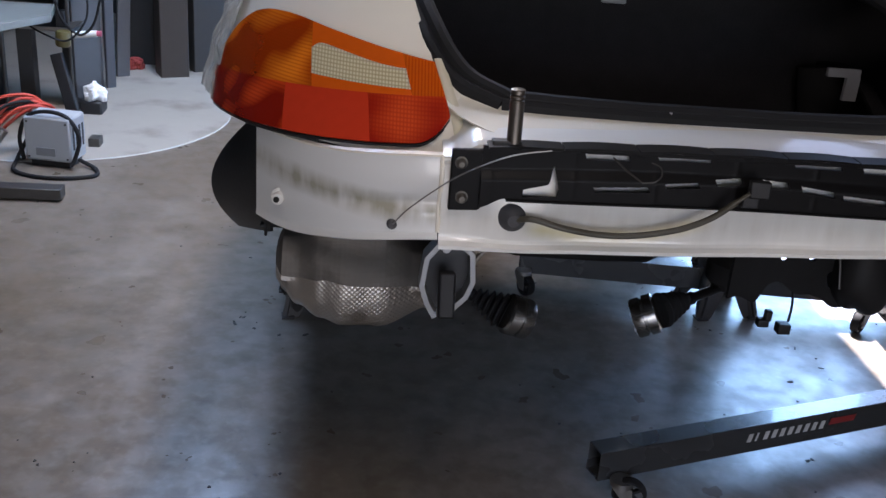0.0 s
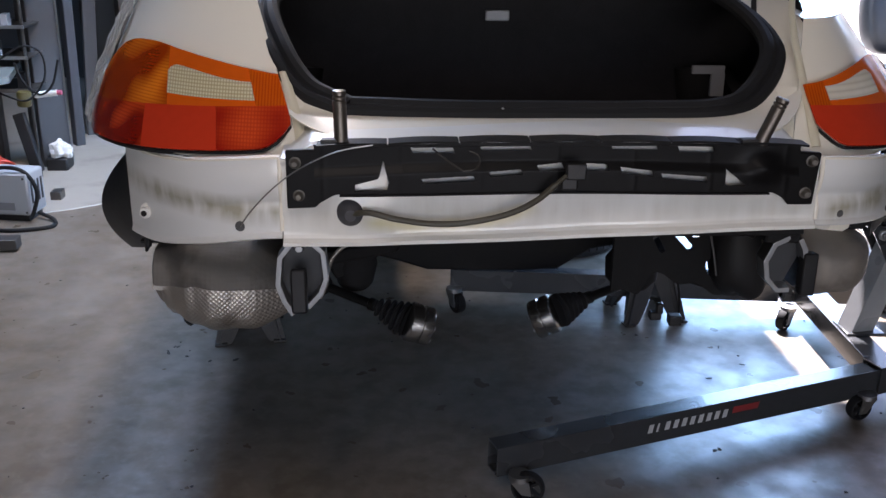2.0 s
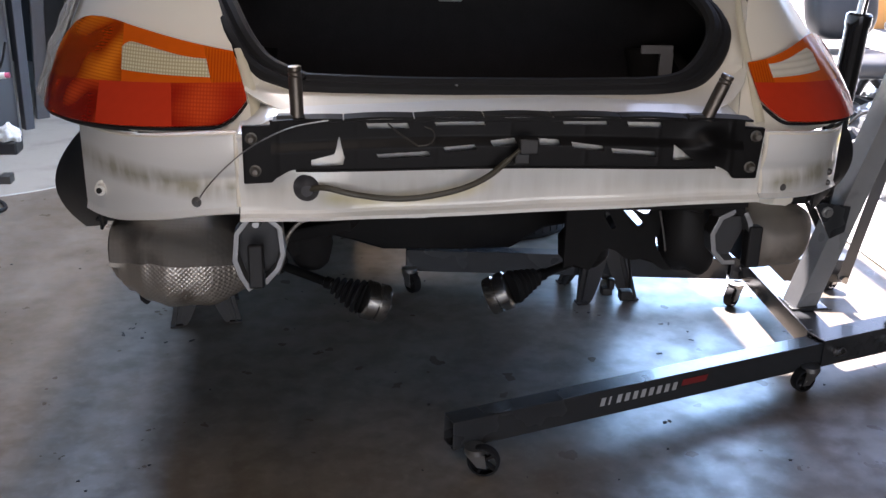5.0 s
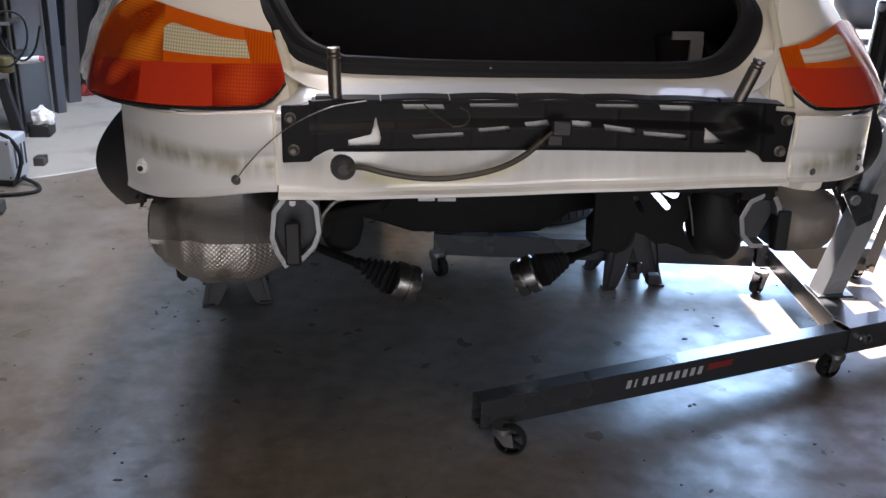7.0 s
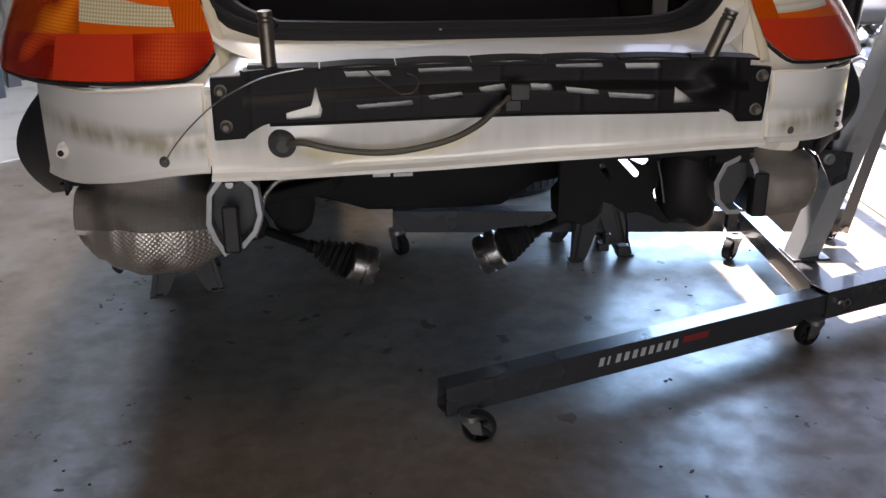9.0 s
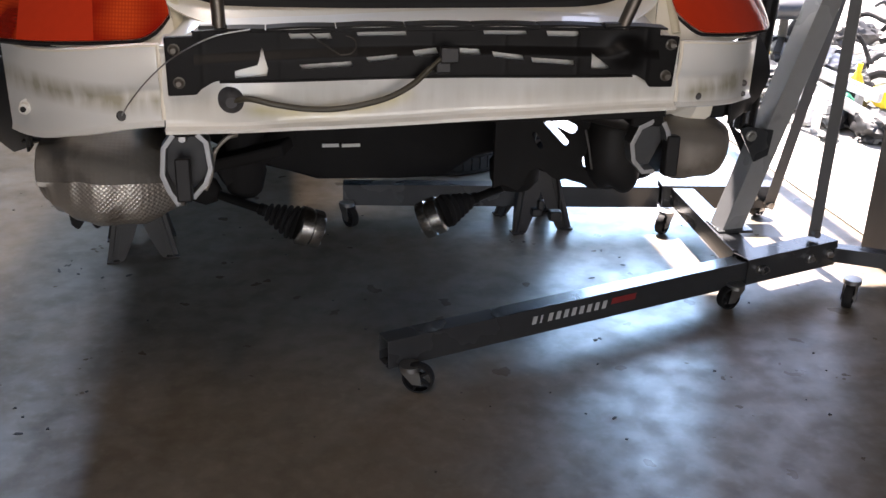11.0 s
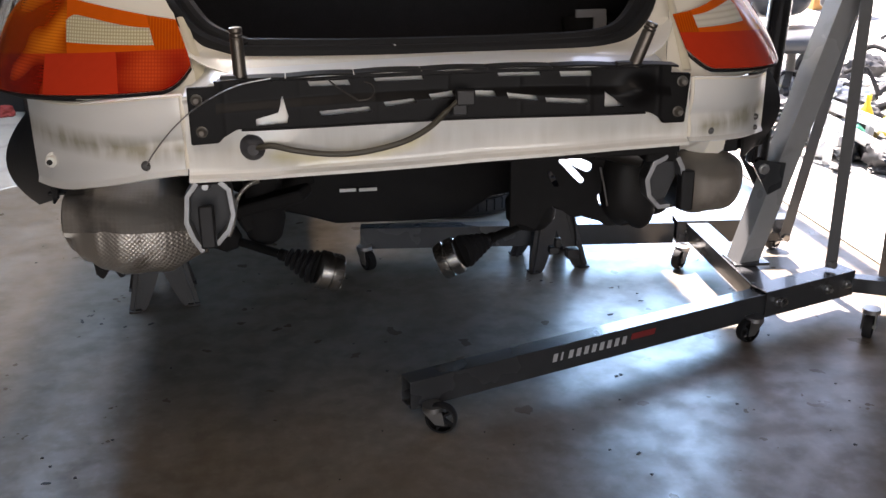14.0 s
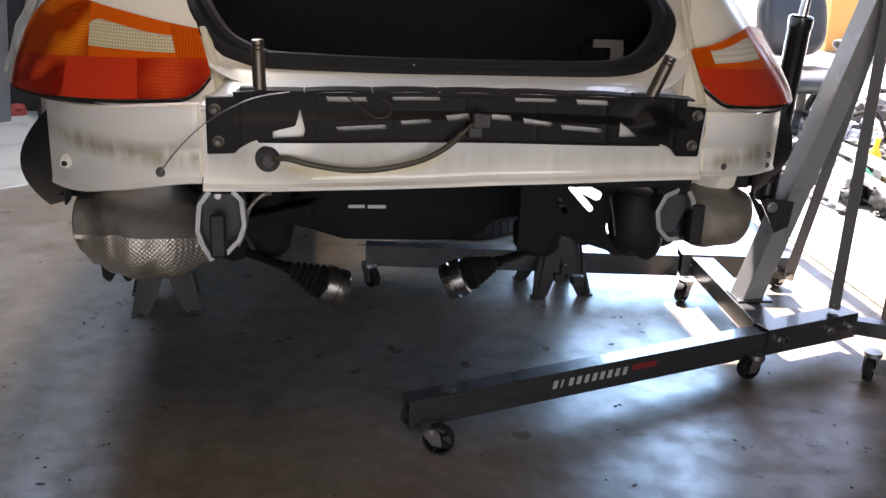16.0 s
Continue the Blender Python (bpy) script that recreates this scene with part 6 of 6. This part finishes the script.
# ---- yard outside the side door ----
STEELBRIGHT = mat("galvanised_steel", (0.62, 0.63, 0.64), 0.35, metal=0.9, var=0.15)
rail = thing("bed_rails", (2.3, 2.7, 0), "galvanised steel bed rails lying outside in the sun", "bed rails")
for p, q in (((2.320, 2.900, 0.273), (2.543, 2.400, 0.194)), ((2.217, 2.700, 0.186), (2.288, 2.400, 0.143)), ((2.324, 2.700, 0.202), (2.530, 2.300, 0.082))):
    bm = bmesh.new()
    beam(bm, p, q, 0.035, 0.05)
    part("rail", bm, STEELBRIGHT, rail, bevel=0.003, smooth=False)
    for f in (0.15, 0.8):
        w = Vector(p).lerp(Vector(q), f)
        bm = bmesh.new()
        beam(bm, w, (w.x, w.y + 0.02, 0.007), 0.03, 0.03, (0, 1, 0))
        part("leg", bm, STEELBRIGHT, rail, smooth=False)

# swivel chair
chair = thing("swivel_chair", (3.3, 4.2, 0), "black padded swivel chair standing outside", "chair")
cc = Vector((2.816, 4.200, 0.375))
ZS = cc.z


def cushion(bm, c, size, m=None, k=0.55):
    def f(u, v):
        t, p = 2 * math.pi * u, math.pi * (v - 0.5)
        sg = lambda w, e: math.copysign(abs(w) ** e, w)  # noqa: E731
        q = Vector((size[0] * sg(math.cos(p), k) * sg(math.cos(t), k), size[1] * sg(math.cos(p), k) * sg(math.sin(t), k), size[2] * sg(math.sin(p), 0.7)))
        return Vector(c) + ((m.to_3x3() @ q) if m else q)
    sheet(bm, f, 28, 14)


PAD = mat("grey_black_vinyl", (0.03, 0.032, 0.036), 0.4, var=0.15, bump=0.15)
bm = bmesh.new()
cushion(bm, (cc.x + 0.12, cc.y, ZS - 0.04), (0.30, 0.28, 0.07))
part("seat", bm, PAD, chair)
bm = bmesh.new()
cushion(bm, (cc.x + 0.12, cc.y + 0.3, ZS + 0.30), (0.25, 0.10, 0.24), pose(0, 0, 0, -14, 0, 10))
part("backrest", bm, PAD, chair)
bm = bmesh.new()
cushion(bm, (cc.x + 0.42, cc.y + 0.02, ZS + 0.17), (0.05, 0.2, 0.04))
part("armrest", bm, PAD, chair)
bm = bmesh.new()
beam(bm, (cc.x + 0.42, cc.y + 0.02, ZS + 0.14), (cc.x + 0.36, cc.y + 0.02, ZS - 0.06), 0.05, 0.03, (0, 1, 0))
part("arm_post", bm, BLACK, chair)
bm = bmesh.new()
cyl(bm, (cc.x + 0.12, cc.y, 0.10), (cc.x + 0.12, cc.y, ZS - 0.06), 0.03)
part("column", bm, DARKSTEEL, chair)
for k in range(5):
    a = 2 * math.pi * k / 5 + 0.4
    e = Vector((cc.x + 0.12 + 0.3 * math.cos(a), cc.y + 0.3 * math.sin(a), 0.07))
    bm = bmesh.new()
    beam(bm, (cc.x + 0.12, cc.y, 0.12), e, 0.045, 0.03)
    f = part("base_arm", bm, BLACK, chair)
    bm = bmesh.new()
    cyl(bm, e + Vector((-0.02, 0, -0.025)), e + Vector((0.02, 0, -0.025)), 0.028, 14)
    part("castor", bm, BLACK, f)

# motorcycle in parts further out
moto = thing("motorcycle", (3.4, 3.4, 0), "partly stripped motorcycle with white panels, leaning outside", "motorcycle")
for c, r in (((3.05, 2.95, 0.30), 0.30), ((3.9, 3.9, 0.30), 0.30)):
    a = Vector((0.74, -0.67, 0)).normalized()
    bm = bmesh.new()
    lathe(bm, Vector(c) - a * 0.05, Vector(c) + a * 0.05, [(0, r * 0.72), (0.0, r * 0.82), (0.25, r * 0.97), (0.5, r), (0.75, r * 0.97), (1.0, r * 0.82), (1.0, r * 0.72)], 36)
    bmesh.ops.delete(bm, geom=[f for f in bm.faces if len(f.verts) > 4], context='FACES_ONLY')
    w = part("wheel", bm, RUBBER, moto)
    for k in range(6):
        t = 2 * math.pi * k / 6
        side_v = Vector((-a.y, a.x, 0))
        bm = bmesh.new()
        beam(bm, Vector(c), Vector(c) + (side_v * math.cos(t) + Vector((0, 0, 1)) * math.sin(t)) * r * 0.75, 0.03, 0.02, a)
        part("spoke", bm, STEELBRIGHT, w)
    bm = bmesh.new()
    lathe(bm, Vector(c) - a * 0.06, Vector(c) - a * 0.05, [(0, 0.10), (1, 0.10)], 24)
    part("brake_disc", bm, STEELBRIGHT, w)
bm = bmesh.new()
lathe(bm, (3.35, 3.25, 0.42), (3.6, 3.55, 0.46), [(0, 0.08), (0.2, 0.16), (0.8, 0.16), (1, 0.08)], 10)
part("engine", bm, STEELBRIGHT, moto, "bright alloy engine")
bm = bmesh.new()
cushion(bm, (3.35, 3.3, 0.78), (0.14, 0.30, 0.12), pose(0, 0, 0, 10, 0, -42), 0.8)
part("tank", bm, WHITEBAG, moto, "white tank")
bm = bmesh.new()
cushion(bm, (3.72, 3.7, 0.80), (0.13, 0.28, 0.06), pose(0, 0, 0, -6, 0, -42), 0.6)
part("seat", bm, PAD, moto)
for pts in (((3.05, 2.95, 0.30), (3.15, 3.05, 0.62), (3.22, 3.14, 0.92)), ((3.22, 3.12, 0.9), (3.0, 3.3, 0.98), (2.92, 3.38, 0.96)), ((3.22, 3.12, 0.9), (3.42, 2.95, 0.98), (3.5, 2.9, 0.96)), ((3.9, 3.9, 0.3), (3.6, 3.6, 0.36), (3.4, 3.35, 0.3)), ((3.5, 3.4, 0.25), (3.8, 3.66, 0.26), (4.0, 3.86, 0.42)), ((3.25, 3.15, 0.8), (3.45, 3.4, 0.66), (3.85, 3.8, 0.7))):
    bm = bmesh.new()
    pipe(bm, pts, 0.022, 10, 6)
    part("frame_tube", bm, STEELBRIGHT, moto)

# loose stuff on the driveway
rnd = random.Random(9)
for at, size, colr, nm, lab in (((2.601, 2.808, 0.0), (0.10, 0.09, 0.07), (0.02, 0.18, 0.12), "tarp", "crumpled green tarp on the driveway"), ((2.337, 2.625, 0.0), (0.10, 0.08, 0.07), (0.62, 0.62, 0.60), "plastic_bag", "crumpled white bag on the driveway"), ((2.941, 3.235, 0.0), (0.09, 0.08, 0.06), (0.02, 0.02, 0.022), "rubber_mat", "folded black rubber mat on the driveway"),
                                 ((2.354, 2.870, 0.0), (0.12, 0.08, 0.05), (0.08, 0.08, 0.085), "cloth", "dark crumpled cloth on the driveway"), ((2.281, 2.349, 0.0), (0.06, 0.04, 0.02), (0.05, 0.05, 0.05), "cloth", "flat dark rag on the driveway"), ((3.257, 4.556, 0.0), (0.2, 0.14, 0.12), (0.6, 0.6, 0.6), "plastic_bag", "large white plastic bag in the yard")):
    crumple(nm, Vector(at) + Vector((0, 0, 0.015)), size, mat(nm + lab[:9], colr, 0.6, var=0.2), lab, nm.replace("_", " "), rnd.uniform(0, 50))
bm = bmesh.new()
p = Vector((2.692, 2.889, 0.000))
lathe(bm, p + Vector((0, 0, 0.007)), p + Vector((0.02, 0, 0.25)), [(0, 0.035), (0.05, 0.04), (0.6, 0.04), (0.75, 0.022), (0.8, 0.014), (1, 0.014)], 18)
part("bottle", bm, mat("yellow_plastic", (0.75, 0.55, 0.03), 0.35), label="yellow plastic bottle standing outside", category="bottle")
bm = bmesh.new()
p = Vector((2.772, 2.680, 0.000))
lathe(bm, p + Vector((0, 0, 0.007)), p + Vector((0, 0, 0.16)), [(0, 0.07), (0.05, 0.075), (0.9, 0.085), (1, 0.085)], 20)
part("bucket", bm, mat("yellow_plastic", (0.75, 0.55, 0.03), 0.35), label="yellow plastic bucket standing outside", category="bucket")
bm = bmesh.new()
p = Vector((5.127, 7.818, 0.000))
box(bm, p + Vector((0.1, 0.3, 0.6)), (0.35, 0.5, 1.2))
part("wooden_board", bm, mat("orange_board", (0.55, 0.26, 0.07), 0.6, var=0.2), label="orange wooden board standing at the back of the yard", category="board", bevel=0.01)
for k in range(34):
    at = (rnd.uniform(2.0, 4.6), rnd.uniform(2.6, 5.6))
    bm = bmesh.new()
    a = rnd.uniform(0, 6.28)
    ln, h = rnd.uniform(0.12, 0.5), rnd.uniform(0.02, 0.25)
    d = Vector((math.cos(a), math.sin(a), rnd.uniform(-0.2, 0.3)))
    p0 = Vector((*at, 0.03 + h))
    pipe(bm, [p0, p0 + d * ln * 0.5 + Vector((0, 0, rnd.uniform(0, .06))), Vector((*(p0 + d * ln).xy, 0.02))], rnd.uniform(0.008, 0.03), 8, 4)
    part("scrap_pipe", bm, (STEELBRIGHT, RUBBER, DARKSTEEL, BLACK)[k % 4], label="bent scrap pipe lying in the yard", category="scrap", group="scrap in the yard")
for k in range(150):
    px, py = rnd.uniform(1.95, 4.0), rnd.uniform(1.6, 4.6)
    if px < 2.2 + (3.2 - py) * 0.2:
        continue
    sz = rnd.uniform(0.05, 0.17)
    tone = k % 5 if k % 3 else 1
    crumple("scrap_piece", (px, py, 0.01), (sz * rnd.uniform(0.6, 1.4), sz * rnd.uniform(0.6, 1.4), sz * rnd.uniform(0.4, 0.9)), (WHITEBAG, BLACK, STEELBRIGHT, GREY, DARKSTEEL)[tone],
            ("crumpled white plastic scrap in the yard", "black rubber scrap lying in the yard", "bright metal scrap lying in the yard", "grey metal scrap lying in the yard", "dark oily scrap lying in the yard")[tone], "scrap", rnd.uniform(0, 90))
# spare tyre lying flat under the car
tyre = thing("spare_tyre", (0.38, 2.33, 0), "worn black spare tyre lying flat on the floor", "tyre")


def flat_tyre(c, r, w):
    bm = bmesh.new()
    prof = [(-0.40, 0.66), (-0.5, 0.74), (-0.5, 0.88), (-0.42, 0.965)]
    for k in range(5):
        x = -0.40 + 0.2 * k
        prof += [(x - 0.07, 1.0), (x - 0.02, 1.0), (x - 0.015, 0.975), (x + 0.015, 0.975)]
    prof += [(0.42, 0.965), (0.5, 0.88), (0.5, 0.74), (0.40, 0.66)]
    lathe(bm, Vector(c), Vector(c) + Vector((0, 0, w)), [(t + 0.5, q * r) for t, q in prof], 48)
    part("carcass", bm, mat("dusty_rubber", (0.045, 0.044, 0.042), 0.9, var=0.2, bump=0.15, spec=0.06), tyre)
    for k in range(156):
        bm = bmesh.new()
        a = 2 * math.pi * (k // 3 + 0.3 * (k % 3)) / 52
        m = Matrix.Translation(c) @ Matrix.Rotation(a, 4, 'Z')
        box(bm, (r * 0.998, 0, w * (0.22 + 0.28 * (k % 3))), (0.010, 0.034, w * 0.245), m)
        part("tread_block", bm, MATS["dusty_rubber"], tyre, smooth=False)


flat_tyre((0.38, 2.33, 0.0), 0.33, 0.215)
# neighbouring wall far out, closing the yard
bm = bmesh.new()
box(bm, (7.5, 6.0, 1.3), (0.2, 14, 2.6))
part("yard_wall", bm, mat("pale_render", (0.5, 0.48, 0.44), 0.9, var=0.12, scale=5), kind="structure", label="pale rendered yard wall", category="wall", smooth=False)

# ---- litter on the garage floor ----
rnd = random.Random(12)
bm = bmesh.new()
spots = [((-1.012, 1.216, 0.000), 5, 0.06), ((-0.845, 1.134, 0.000), 2, 0.05), ((0.582, 0.536, 0.000), 1, 0.01), ((0.505, 0.138, 0.000), 1, 0.01), ((-0.934, 0.238, 0.000), 1, 0.01), ((0.792, 1.176, 0.000), 1, 0.01), ((0.695, 0.958, 0.000), 1, 0.01), ((0.835, 1.039, 0.000), 1, 0.01), ((0.593, 0.549, 0.000), 1, 0.01)]
for c, n, r in spots:
    for k in range(n):
        q = Vector((c[0] + rnd.uniform(-r, r), c[1] + rnd.uniform(-r, r), 0.0005))
        a = rnd.uniform(0, 6.28)
        s1, s2 = rnd.uniform(0.006, 0.012), rnd.uniform(0.002, 0.005)
        m = Matrix.Translation(q) @ Matrix.Rotation(a, 4, 'Z')
        plate(bm, [(-s1, -s2), (0, -s2 * 1.4), (s1, -s2 * 0.4), (s1 * 0.8, s2), (-s1 * 0.6, s2 * 0.9)], m, 0.0012)
for k in range(120):
    q = Vector((rnd.uniform(-2.2, 1.4), rnd.uniform(-0.9, 2.4), 0.0005))
    s1 = rnd.uniform(0.0015, 0.005)
    plate(bm, [(-s1, -s1 * 0.6), (s1, -s1 * 0.5), (s1 * 0.7, s1 * 0.6), (-s1 * 0.4, s1)], Matrix.Translation(q) @ Matrix.Rotation(rnd.uniform(0, 6.28), 4, 'Z'), 0.002)
part("floor_litter", bm, mat("litter_dark", (0.04, 0.038, 0.035), 0.8, var=0.3), label="dark flakes and grit scattered on the floor", category="litter", kind="stuff", smooth=False)
